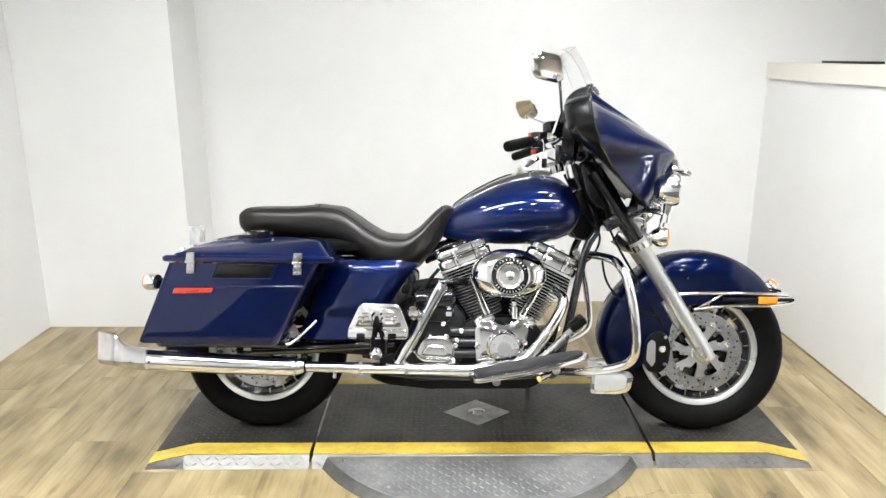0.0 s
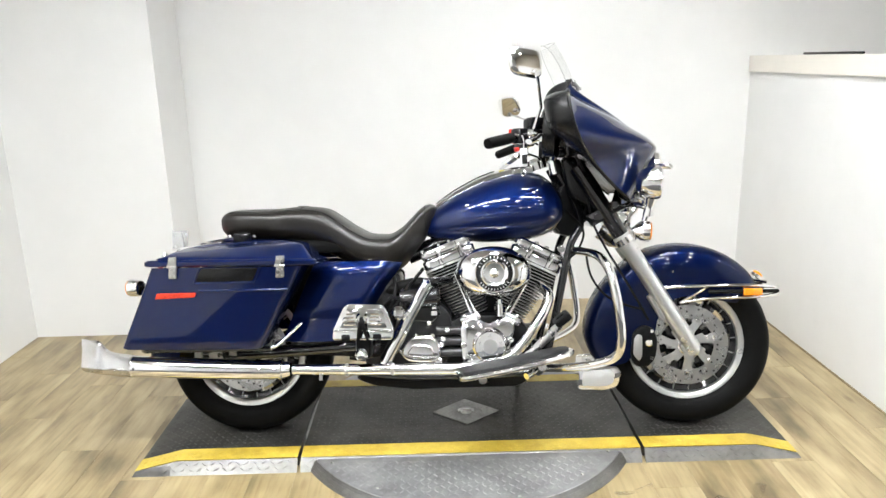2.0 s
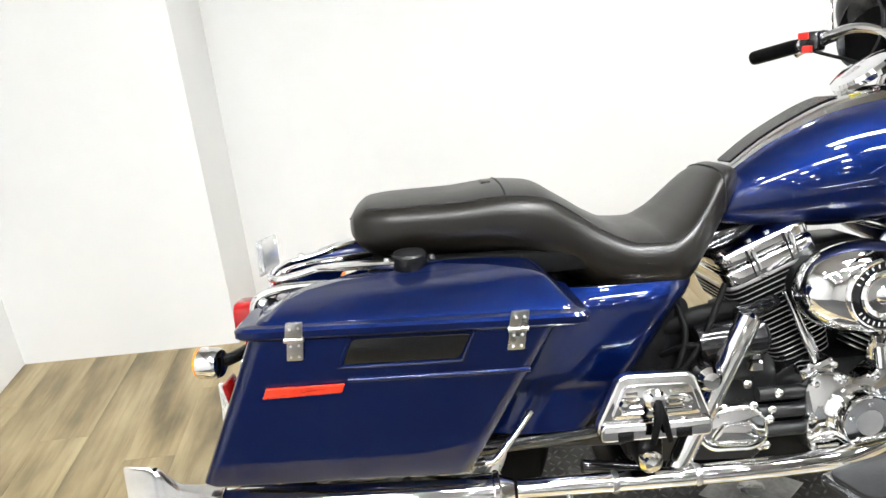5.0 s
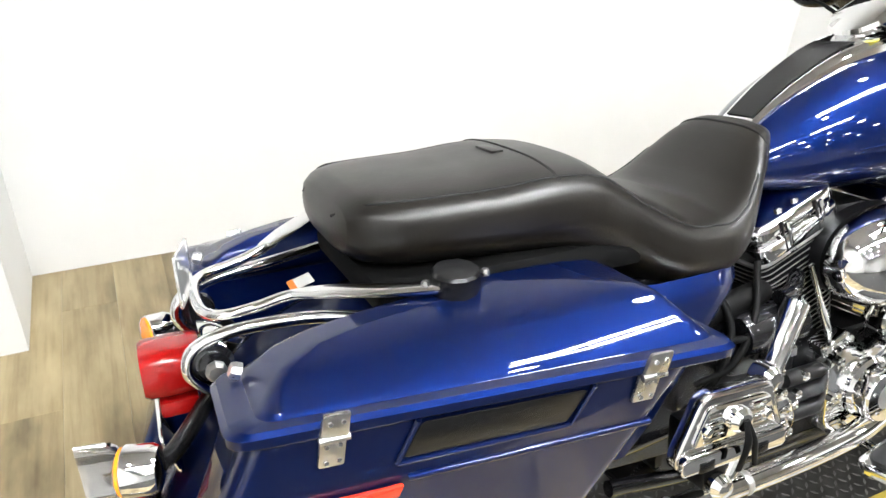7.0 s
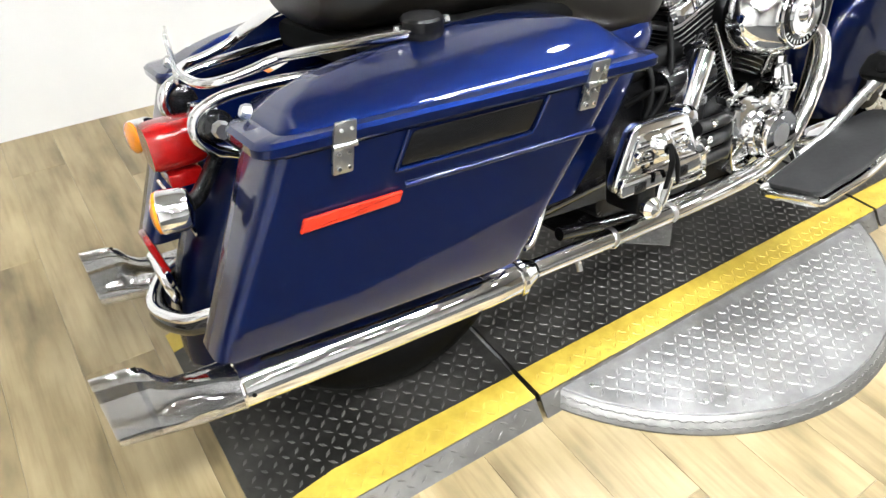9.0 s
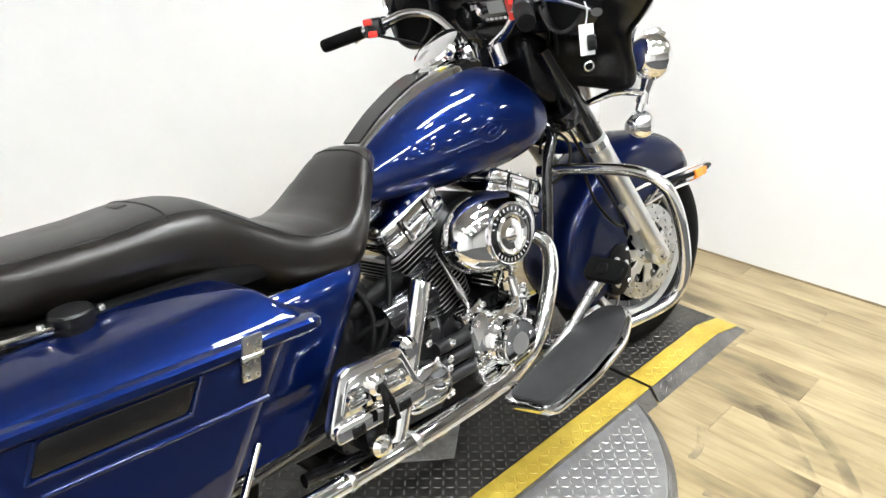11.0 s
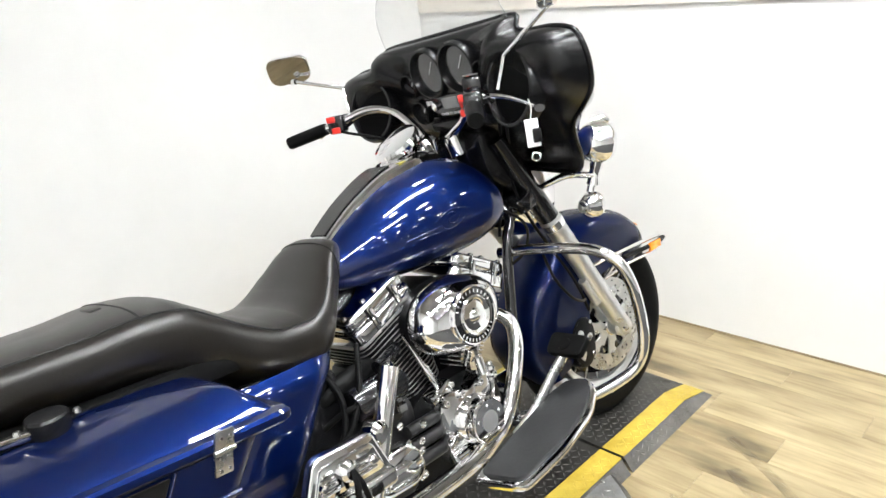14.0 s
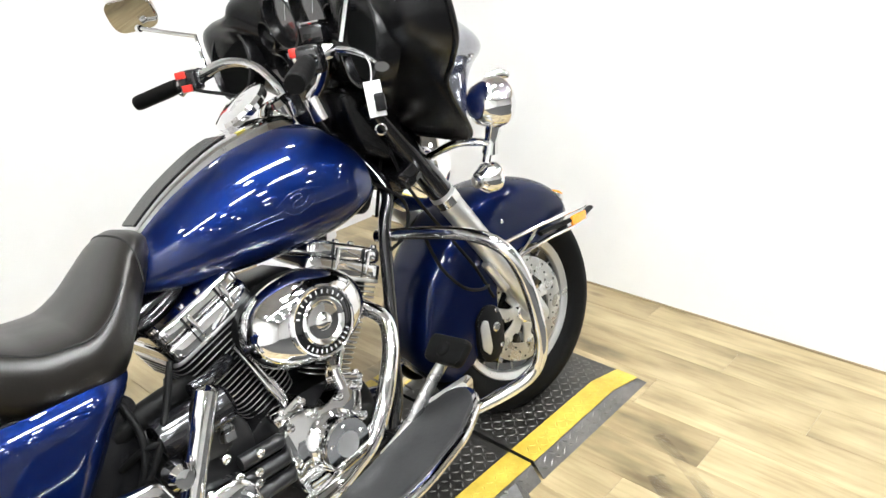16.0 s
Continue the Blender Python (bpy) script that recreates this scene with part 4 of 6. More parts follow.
def saddlebag(s):
    rings = []
    for z in (0.350, 0.356, 0.40, 0.46, 0.52, 0.58, 0.632):
        t = (z - 0.356) / (0.634 - 0.356)
        rings.append(bag_ring(-0.380 + 0.128 * max(t, 0), 0.118 + 0.152 * max(t, 0), z, 0.06 if z < 0.355 else 0.0))
    bag = part("saddlebag", loft(rings), BLUE, bike, "dark blue hard saddlebag with a closed lid", 35, None, s)

    def ridge(x, y):
        (z,) = interp([(-0.225, 0.671), (-0.10, 0.692), (0.08, 0.707), (0.262, 0.705)], x)
        return z

    def crown(x0, x1, yi, out0, out1, r, zf):
        return [(x, -y, zf(x, y)) for x, y in rounded([(x0, yi), (x1, yi), (x1, bag_y(x1, 0.64) - out1), (x0, bag_y(x0, 0.64) - out0)], r, 5)]

    lid = [bag_ring(-0.268, 0.318, 0.6355, 0, 0.192, None, 0.006), bag_ring(-0.273, 0.323, 0.640, 0, 0.190, None, 0.010), bag_ring(-0.273, 0.323, 0.651, 0, 0.190, None, 0.010),
           bag_ring(-0.266, 0.318, 0.6565, 0, 0.191, None, 0.004), crown(-0.238, 0.304, 0.193, 0.006, 0.010, 0.024, lambda x, y: 0.6585), crown(-0.232, 0.300, 0.194, 0.010, 0.014, 0.024, lambda x, y: 0.664),
           crown(-0.216, 0.266, 0.196, 0.050, 0.062, 0.016, lambda x, y: ridge(x, y) - 0.003), crown(-0.210, 0.260, 0.197, 0.056, 0.068, 0.014, ridge),
           crown(-0.198, 0.244, 0.200, 0.072, 0.084, 0.012, lambda x, y: ridge(x, y) + 0.005), crown(-0.16, 0.18, 0.206, 0.095, 0.120, 0.012, lambda x, y: ridge(x, y) + 0.011),
           crown(-0.10, 0.10, 0.212, 0.105, 0.140, 0.010, lambda x, y: ridge(x, y) + 0.013)]
    li = part("bag_lid", loft(lid), BLUE, bag, "dark blue bag lid", 31, None, s)
    part("bag_insert", on_bag(rounded([(-0.092, 0.583), (0.105, 0.585), (0.128, 0.629), (-0.070, 0.629)], 0.008), 0.002, 0.0015), BLACKPLASTIC, bag, "black recessed lid grip", 38, None, s)
    for pts in ([(-0.098, 0.578), (0.110, 0.580), (0.134, 0.632)], [(-0.098, 0.578), (-0.074, 0.632)]):
        part("insert_edge", tube([(x, -bag_y(x, z) - 0.003, z) for x, z in pts], 0.0035, 8, 1, False), BLUE, bag, "", 38, None, s)
    part("body_crease", tube([(x, -bag_y(x, 0.55) - 0.0005, 0.552 + 0.012 * (x + 0.1)) for x in (-0.085, 0.06, 0.14, 0.222)], 0.0048, 8), BLUE, bag, "", 60, None, s)
    part("bag_reflector", on_bag(rounded([(-0.238, 0.526), (-0.098, 0.532), (-0.092, 0.548), (-0.230, 0.546)], 0.003), 0.008, 0.001, 0.002), REFLECT_RED, bag, "red bag reflector", 38, None, s)
    for x in (-0.170, 0.200):
        la = part("latch", on_bag(rounded([(x - 0.015, 0.596), (x + 0.013, 0.596), (x + 0.018, 0.635), (x - 0.010, 0.635)], 0.003), 0.005, 0.002), STEEL, bag, "steel bag latch", 38, None, s)
        part("latch_plate", on_bag(rounded([(x - 0.012, 0.637), (x + 0.018, 0.637), (x + 0.022, 0.668), (x - 0.006, 0.668)], 0.003), 0.005, 0.009), STEEL, la, "", 38, None, s)
        part("latch_barrel", tube([(x - 0.013, -bag_y(x, 0.636) - 0.012, 0.636), (x + 0.02, -bag_y(x, 0.636) - 0.013, 0.636)], 0.0045, 10), STEEL, la, "", 38, None, s)
        for dx, z in ((-0.006, 0.604), (0.008, 0.604), (-0.004, 0.624), (0.010, 0.624), (0.0, 0.657), (0.014, 0.657)):
            part("latch_screw", bolt((x + dx, -bag_y(x, z) - (0.007 if z < 0.63 else 0.014), z), (0, -1, 0), 0.0035, 0.003), CHROME, la, "", 38, None, s)
    part("lid_hinge", bolt((-0.238, -0.222, 0.668), (-1, 0, 0.5), 0.011, 0.012), STEEL, li, "", 38, None, s)
    part("guard_bar", tube([(0.14, -0.295, 0.352), (0.165, -0.29, 0.360), (0.235, -0.25, 0.425)], 0.0065, 10, 4), CHROME, bag, "chrome saddlebag support bar", 40, None, s)
    part("lower_rail", tube([(-0.31, -0.24, 0.338), (-0.1, -0.27, 0.342), (0.14, -0.27, 0.342)], 0.008, 10), BLACKGLOSS, bag, "", 40, None, s)
    return bag


for s in (1, -1):
    saddlebag(s)


# ---- exhaust ----
def muffler(s):
    y = -0.238
    shift = Matrix.Translation((-0.012, 0, 0)) if s > 0 else Matrix.Translation((0.03, 0, -0.022))
    m = part("muffler", loft([[(x, y + dy + r * math.cos(a), z + r * math.sin(a)) for a in (2 * math.pi * k / 28 for k in range(28))] for x, z, r, dy in
                              [(0.205, 0.263, 0.022, 0), (0.185, 0.263, 0.030, 0), (0.17, 0.264, 0.0335, 0), (0.10, 0.265, 0.035, 0), (-0.10, 0.273, 0.037, -0.002), (-0.342, 0.284, 0.037, -0.004)]]), CHROME, bike, "long chrome muffler with a fishtail end", 40, shift, s)
    part("muffler_ring", lathe([(0.034, -0.007), (0.038, -0.004), (0.038, 0.004), (0.034, 0.007)], (0.172, y, 0.264), (1, 0, 0), 28), CHROME, m, "", 40, shift, s)
    part("joint_ring", lathe([(0.0372, -0.003), (0.0385, 0), (0.0372, 0.003)], (-0.342, y - 0.004, 0.284), (1, 0, 0), 28), CHROME, m, "", 40, shift, s)
    secs = []
    for x, zb, zt, hw, blade in [(-0.343, 0.247, 0.321, 0.037, 0.8), (-0.365, 0.248, 0.325, 0.036, 0.6), (-0.395, 0.251, 0.330, 0.035, 0.45), (-0.425, 0.255, 0.338, 0.032, 0.36), (-0.440, 0.257, 0.352, 0.030, 0.33), (-0.452, 0.259, 0.370, 0.029, 0.30), (-0.470, 0.262, 0.379, 0.027, 0.28), (-0.515, 0.270, 0.384, 0.023, 0.26)]:
        zc = zb + min(hw, 0.036)
        half = [(hw * math.sin(a), zc - (zc - zb) * math.cos(a)) for a in (math.pi / 2 * k / 6 for k in range(7))]
        half += [(hw * (blade + (1 - blade) * (1 - t) ** 2.2), zc + (zt - zc) * t) for t in (0.2, 0.4, 0.6, 0.8, 0.95)] + [(hw * blade * 0.55, zt)]
        lean = 0.06 * (x + 0.343) / -0.165
        ring = half + [(-a, c) for a, c in reversed(half[1:])]
        secs.append([(x - lean * (c - zb), y - 0.004 + a, c) for a, c in ring])
    b = loft(secs, caps=False)
    bmesh.ops.solidify(b, geom=b.faces[:], thickness=0.0025)
    ft = part("fishtail", b, CHROME, m, "chrome fishtail tip", 45, shift, s)
    # black plate closes the tip, its colour standing for the shaded inside
    part("fishtail_inside", loft([[(p[0] + dx, y - 0.004 + (p[1] - y + 0.004) * 0.86, 0.33 + (p[2] - 0.33) * 0.95) for p in secs[6]] for dx in (0.004, 0.012)]), DEEP, ft, "flat black plate painting the shade inside the tip", 45, shift, s)
    part("fishtail_screw", bolt((-0.33, y - 0.04, 0.283), (0, -1, 0), 0.004, 0.003), BLACKMETAL, m, "", 45, shift, s)


for s in (1, -1):
    muffler(s)
pipe = part("exhaust_pipe", tube([(0.20, -0.238, 0.263), (0.40, -0.238, 0.259), (0.62, -0.236, 0.256), (0.82, -0.222, 0.254), (0.90, -0.214, 0.268), (0.965, -0.205, 0.290), (1.016, -0.200, 0.338), (1.066, -0.192, 0.409), (1.096, -0.178, 0.460), (1.108, -0.155, 0.500), (1.085, -0.110, 0.535)],
            [0.0185, 0.0195, 0.020, 0.021, 0.0215, 0.0210, 0.020, 0.0192, 0.0185, 0.018, 0.017], 22, 8), CHROME, bike, "chrome front exhaust pipe with heat shield", 50)
part("rear_header", tube([(0.512, -0.222, 0.258), (0.530, -0.220, 0.290), (0.655, -0.200, 0.515), (0.676, -0.196, 0.550), (0.680, -0.193, 0.556)], [0.019, 0.0225, 0.0225, 0.0225, 0.012], 20, 1, False), CHROME, pipe, "chrome rear header shield", 50)
part("header_inner", tube([(0.76, -0.12, 0.556), (0.70, -0.165, 0.556), (0.66, -0.175, 0.553)], 0.015, 16), BLACKGLOSS, pipe, "blackened pipe end", 50)
part("breather_hose", tube([(0.47, -0.08, 0.47), (0.52, -0.115, 0.515), (0.59, -0.135, 0.540), (0.66, -0.125, 0.545), (0.71, -0.08, 0.52)], 0.023, 16), RUBBER, bike, "thick black breather hose")
for x in (0.39, 0.55):
    part("clamp", lathe([(0.0205, -0.006), (0.0225, 0), (0.0205, 0.006)], (x, -0.238, 0.258), (1, 0, 0), 24), STEEL, pipe)
part("clamp_bolt", tube([(0.30, -0.245, 0.245), (0.30, -0.25, 0.225)], 0.006, 8), STEEL, pipe)
part("left_pipe", tube([(0.20, 0.238, 0.263), (0.45, 0.238, 0.259), (0.60, 0.16, 0.26), (0.62, 0.0, 0.27)], 0.020, 16), CHROME, pipe, "chrome crossover pipe")


# ---- engine ----
engine = part("engine", prism(rounded([(0.70, 0.21), (1.03, 0.20), (1.06, 0.26), (1.04, 0.38), (0.98, 0.43), (0.80, 0.43), (0.71, 0.38)], 0.03), 0.27, plane_xz(0.135), 0.012), BLACKMETAL, bike, "black and chrome air-cooled vee-twin engine")


CRANK = Vector((0.897, -0.005, 0.27))


def cylinder(lean, label):
    """One finned cylinder, leaning forward by the given degrees."""
    side = 1 if lean > 0 else -1
    m = Matrix.Translation(CRANK) @ Matrix.Rotation(radians(lean), 4, "Y")
    d = m.to_3x3() @ Vector((0, 0, 1))
    barrel = part("cylinder", lathe([(0.058, 0.13), (0.060, 0.30), (0.055, 0.335)], CRANK, d, 28), BLACKMETAL, engine, label)
    levels = [(0.168 + 0.0112 * k, 0.058 + 0.0023 * k, 0.108) for k in range(14)] + [(0.326 + 0.0115 * k, 0.098 + 0.001 * k, 0.112) for k in range(4)]
    for h, w, y in levels:
        rr = 0.035 if w < 0.09 else 0.03
        o = rounded([(-w, -y), (w, -y), (w, 0.095), (-w, 0.095)], rr, 5)
        part("fin", prism(o, 0.0036, m @ Matrix.Translation((0, 0, h)), 0.0006, 1), BLACKMETAL, barrel)
        e = 0.0010
        edge = rounded([(-w - e, -y - e), (w + e, -y - e), (w + e, 0.095 + e), (-w - e, 0.095 + e)], rr, 5)
        part("fin_edge", prism(edge, 0.0018, m @ Matrix.Translation((0, 0, h + 0.0009))), ALU, barrel, "bright machined fin edge")
    part("cylinder_head", prism(rounded([(-0.085, -0.095), (0.085, -0.095), (0.085, 0.09), (-0.085, 0.09)], 0.03, 4), 0.066, m @ Matrix.Translation((0, 0, 0.316)), 0.004), BLACKMETAL, barrel, "black cylinder head core")
    part("head_plate", prism(rounded([(-0.102, -0.119), (0.102, -0.119), (0.102, 0.10), (-0.102, 0.10)], 0.03, 4), 0.008, m @ Matrix.Translation((0, 0, 0.371)), 0.002), ALU, barrel, "silver head joint plate")
    low = [(-0.100, -0.122), (0.100, -0.122), (0.100, 0.10), (-0.100, 0.10)]
    rk = part("rocker_cover", prism(rounded(low, 0.030, 5), 0.034, m @ Matrix.Translation((0, 0, 0.378)), 0.005, 3), CHROME, barrel, "chrome lower rocker box")
    up = [(-0.097, -0.118), (0.097, -0.118), (0.097, 0.098), (-0.097, 0.098)]
    part("top_cover", prism(rounded(up, 0.030, 5), 0.036, m @ Matrix.Translation((0, 0, 0.413)), 0.012, 4), CHROME, rk, "chrome rocker top cover", 45)
    for x in (-0.040, 0.040):
        part("cover_line", box(0.003, 0.004, 0.062, (x, -0.1205, 0.412)), BLACKMETAL, rk, "dark joint line of the rocker cover", 38, m)
        part("cover_rib", box(0.010, 0.010, 0.052, (x + 0.012, -0.119, 0.412), 0.004), CHROME, rk, "", 38, m)
    for x in (-0.085, -0.02, 0.02, 0.085):
        part("rocker_bolt", lathe([(0.008, 0), (0.008, 0.008), (0.005, 0.010), (0.001, 0.010)], m @ Vector((x, -0.095, 0.446)), d, 12), CHROME, barrel)
    foot = Vector((0.832, -0.150, 0.425)) if side < 0 else Vector((0.968, -0.150, 0.422))
    for k in (-1, 1):
        off = Vector((-side * 0.007 * (1 + k), 0.008 * (1 + k), 0))
        a = foot + Vector((0, 0.006, 0.01)) + off
        c = m @ (Vector((side * 0.004, -0.132, 0.335)) + off)
        part("pushrod_tube", tube([a, a.lerp(c, 0.33), a.lerp(c, 0.36), c], [0.0082, 0.0082, 0.0058, 0.0056], 14, 1, False), CHROME, barrel, "chrome pushrod tube")
    part("tappet_block", prism(rounded([(-0.035, -0.022), (0.035, -0.022), (0.03, 0.02), (-0.03, 0.02)], 0.008), 0.030, Matrix.Translation(foot + Vector((0, 0, -0.018))) @ Matrix.Rotation(radians(lean), 4, "Y"), 0.005), CHROME, barrel, "chrome tappet block")
    for k in (-1, 1):
        part("tappet_bolt", lathe([(0.007, 0), (0.007, 0.008), (0.004, 0.010), (0.001, 0.010)], foot + Vector((0.024 * k, -0.018, 0.004)), (0, -1, 0.2), 12), CHROME, barrel)


cylinder(-21, "black rear cylinder with cooling fins")
cylinder(26, "black front cylinder with cooling fins")
# added black blocks: keep the gaps round the cylinders dark
part("engine_core", box(0.19, 0.15, 0.26, (0.905, 0.0, 0.53), 0.02), BLACKMETAL, engine)
part("case_filler", box(0.11, 0.14, 0.14, (0.745, 0.0, 0.455), 0.02), BLACKMETAL, engine)
# made-up black box, there only to darken the view through behind the engine
part("oil_tank", box(0.15, 0.19, 0.12, (0.500, 0.0, 0.525), 0.02), BLACKMETAL, bike, "black block added to darken the gap under the seat")
part("intake_manifold", tube([(0.80, -0.06, 0.56), (0.893, -0.10, 0.565), (0.99, -0.06, 0.56)], 0.026, 16), BLACKMETAL, engine)

# air cleaner: chrome oval cover with a round black badge
AC = Vector((0.911, -0.150, 0.586))


def oval(w, h, n=2.08, count=56):
    return [(w * math.copysign(abs(math.cos(a)) ** (2 / n), math.cos(a)), h * math.copysign(abs(math.sin(a)) ** (2 / n), math.sin(a))) for a in (2 * math.pi * k / count for k in range(count))]


cover = loft([[(AC.x + x, AC.y - d, AC.z + z) for x, z in oval(w, h)] for w, h, d in
              [(0.120, 0.082, 0.0), (0.133, 0.091, 0.008), (0.135, 0.092, 0.022), (0.132, 0.090, 0.040), (0.124, 0.085, 0.056), (0.108, 0.076, 0.070), (0.088, 0.067, 0.080), (0.064, 0.062, 0.086), (0.030, 0.030, 0.088)]])
air = part("air_cleaner", cover, CHROME, bike, "chrome oval air cleaner cover with a round badge", 50)
part("backplate", loft([[(AC.x + x, AC.y + d, AC.z + z) for x, z in oval(w, h)] for w, h, d in [(0.128, 0.088, 0.004), (0.128, 0.088, 0.03)]]), BLACKMETAL, air)
FACE = AC + Vector((0, -0.086, 0))
part("badge_ring", lathe([(0.067, -0.004), (0.067, 0.004), (0.063, 0.007), (0.044, 0.007), (0.042, 0.004)], FACE, (0, -1, 0), 48), BLACKGLOSS, air, "black badge ring")
part("badge_rim", lathe([(0.067, 0.0), (0.071, 0.002), (0.071, 0.006), (0.067, 0.009), (0.064, 0.008)], FACE, (0, -1, 0), 48, False), CHROME, air)
part("badge_centre", lathe([(0.048, 0.0), (0.048, 0.010), (0.044, 0.013), (0.039, 0.012), (0.034, 0.007), (0.018, 0.008), (0.012, 0.015), (0.001, 0.018)], FACE, (0, -1, 0), 40), CHROME, air, "chrome badge centre")
for k in range(-5, 6):
    for half in (1, -1):
        a = radians(90 * half + k * (13 if half > 0 else 11))
        c = Matrix.Translation(FACE + Vector((0.0570 * math.cos(a), -0.0072, 0.0570 * math.sin(a)))) @ Matrix.Rotation(-a, 4, "Y")
        part("badge_bar", box(0.0075, 0.001, 0.0030, (0, 0, 0), 0.0003, None, 1), GREY_PRINT, air, "", 38, c)

# cam chest and timer cover
chest = [(0.790, 0.395), (0.815, 0.425), (0.860, 0.418), (0.893, 0.402), (0.930, 0.420), (0.975, 0.428), (0.985, 0.385), (0.968, 0.330), (0.962, 0.275), (0.930, 0.245), (0.815, 0.238), (0.795, 0.270)]
cam_chest = part("cam_cover", prism(rounded(chest, 0.016, 3), 0.070, plane_xz(-0.120), 0.006), CHROME, engine, "chrome cam cover")
timer = part("timer_cover", lathe([(0.062, 0), (0.062, 0.010), (0.056, 0.016), (0.055, 0.040), (0.051, 0.047), (0.046, 0.047)], (0.893, -0.190, 0.330), (0, -1, 0), 44), CHROME, cam_chest, "round chrome timer cover")
part("timer_face", lathe([(0.047, 0.040), (0.047, 0.0462), (0.030, 0.0466), (0.029, 0.0452), (0.027, 0.0452), (0.026, 0.0470), (0.001, 0.0476)], (0.893, -0.190, 0.330), (0, -1, 0), 40), ALU, timer, "brushed silver timer face")
for k in range(5):
    a = radians(90 + 72 * k)
    part("timer_screw", bolt((0.893 + 0.038 * math.cos(a), -0.2362, 0.330 + 0.038 * math.sin(a)), (0, -1, 0), 0.0045, 0.003), CHROME, timer)
for x, z in ((0.805, 0.405), (0.975, 0.410), (0.952, 0.262), (0.81, 0.255), (0.80, 0.33), (0.968, 0.345), (0.86, 0.408), (0.925, 0.410)):
    part("cam_bolt", lathe([(0.0095, 0), (0.0095, 0.012), (0.006, 0.014), (0.001, 0.012)], (x, -0.188, z), (0, -1, 0), 14), CHROME, cam_chest)
part("oil_filter", lathe([(0.036, 0), (0.038, 0.06), (0.033, 0.075), (0.001, 0.078)], (1.04, -0.07, 0.30), (0.9, 0, -0.3), 28), BLACKGLOSS, engine)
part("horn_bracket", tube([(0.93, -0.20, 0.47), (0.93, -0.21, 0.43)], 0.012, 12), CHROME, engine)
part("mount_nut", lathe([(0.018, 0), (0.018, 0.02), (0.010, 0.03), (0.010, 0.045)], (0.93, -0.19, 0.445), (0, 0, 1), 6), CHROME, engine, "chrome mounting nut", 30)

# gearbox behind the engine
box_body = part("gearbox", prism(rounded([(0.44, 0.24), (0.72, 0.22), (0.76, 0.30), (0.76, 0.44), (0.70, 0.485), (0.54, 0.47), (0.45, 0.38)], 0.03), 0.24, plane_xz(0.10), 0.012), GEARCASE, bike, "black gearbox with a chrome side cover")
for k, z in enumerate((0.300, 0.340, 0.378)):
    part("cooling_rib", tube([(0.705, -0.165, z), (0.795, -0.165, z)], [0.015, 0.0175, 0.0175, 0.015], 14, 2, False), GEARCASE, box_body)
part("gearbox_cover", prism(rounded([(0.572, 0.300), (0.600, 0.270), (0.690, 0.266), (0.722, 0.288), (0.718, 0.335), (0.690, 0.368), (0.625, 0.368), (0.592, 0.345)], 0.02, 4), 0.050, plane_xz(-0.140), 0.012, 3), CHROME, box_body, "chrome gearbox cover")
part("cover_step", prism(rounded([(0.598, 0.304), (0.612, 0.288), (0.680, 0.284), (0.698, 0.300), (0.680, 0.332), (0.625, 0.338)], 0.012, 4), 0.014, plane_xz(-0.186), 0.006, 3), CHROME, box_body)
for x, z in ((0.58, 0.31), (0.715, 0.275), (0.722, 0.33), (0.69, 0.362), (0.63, 0.362), (0.678, 0.408), (0.742, 0.383), (0.728, 0.350), (0.705, 0.274)):
    part("cover_bolt", lathe([(0.009, 0), (0.009, 0.010), (0.005, 0.013), (0.001, 0.011)], (x, -0.172, z), (0, -1, 0), 12), CHROME, box_body)
part("upper_case", prism(rounded([(0.56, 0.42), (0.70, 0.41), (0.72, 0.46), (0.66, 0.50), (0.58, 0.49)], 0.02), 0.05, plane_xz(-0.12), 0.008), GEARCASE, box_body, "dark upper case")
part("case_nut", lathe([(0.020, 0), (0.020, 0.016), (0.013, 0.022), (0.013, 0.032), (0.001, 0.033)], (0.698, -0.165, 0.436), (0, 0, 1), 6), CHROME, box_body, "chrome hexagon plug", 30)
part("starter", lathe([(0.036, 0), (0.038, 0.01), (0.038, 0.13), (0.030, 0.14), (0.001, 0.142)], (0.58, -0.165, 0.495), (1, 0, 0.05), 24), BLACKGLOSS, box_body, "black starter motor")
for pts in ([(0.50, -0.16, 0.42), (0.55, -0.19, 0.46), (0.60, -0.18, 0.53), (0.66, -0.12, 0.60)], [(0.48, -0.15, 0.36), (0.53, -0.18, 0.44), (0.56, -0.17, 0.52), (0.55, -0.12, 0.60)], [(0.62, -0.16, 0.44), (0.60, -0.19, 0.49), (0.56, -0.18, 0.50), (0.52, -0.14, 0.47)]):
    part("hose", tube(pts, 0.0065, 10), RUBBER, box_body, "black rubber hose")

# passenger footboard folded up on its bracket
fold = part("passenger_footboard", prism(rounded([(0.350, 0.378), (0.558, 0.376), (0.562, 0.402), (0.532, 0.482), (0.520, 0.490), (0.405, 0.494), (0.390, 0.486), (0.350, 0.402)], 0.012, 4), 0.026, plane_xz(-0.266), 0.006, 3), CHROME, bike, "chrome folded passenger footboard")
part("raised_panel", prism(rounded([(0.372, 0.412), (0.542, 0.410), (0.522, 0.472), (0.402, 0.477)], 0.014, 4), 0.006, plane_xz(-0.291), 0.0025, 2), CHROME, fold)
for k in range(4):
    for x0, x1 in ((0.392, 0.432), (0.476, 0.520)):
        z = 0.424 + 0.012 * k
        part("board_rib", tube([(x0 + 0.003 * k, -0.298, z), (x1 - 0.003 * k, -0.298, z)], 0.0032, 8), CHROME, fold)
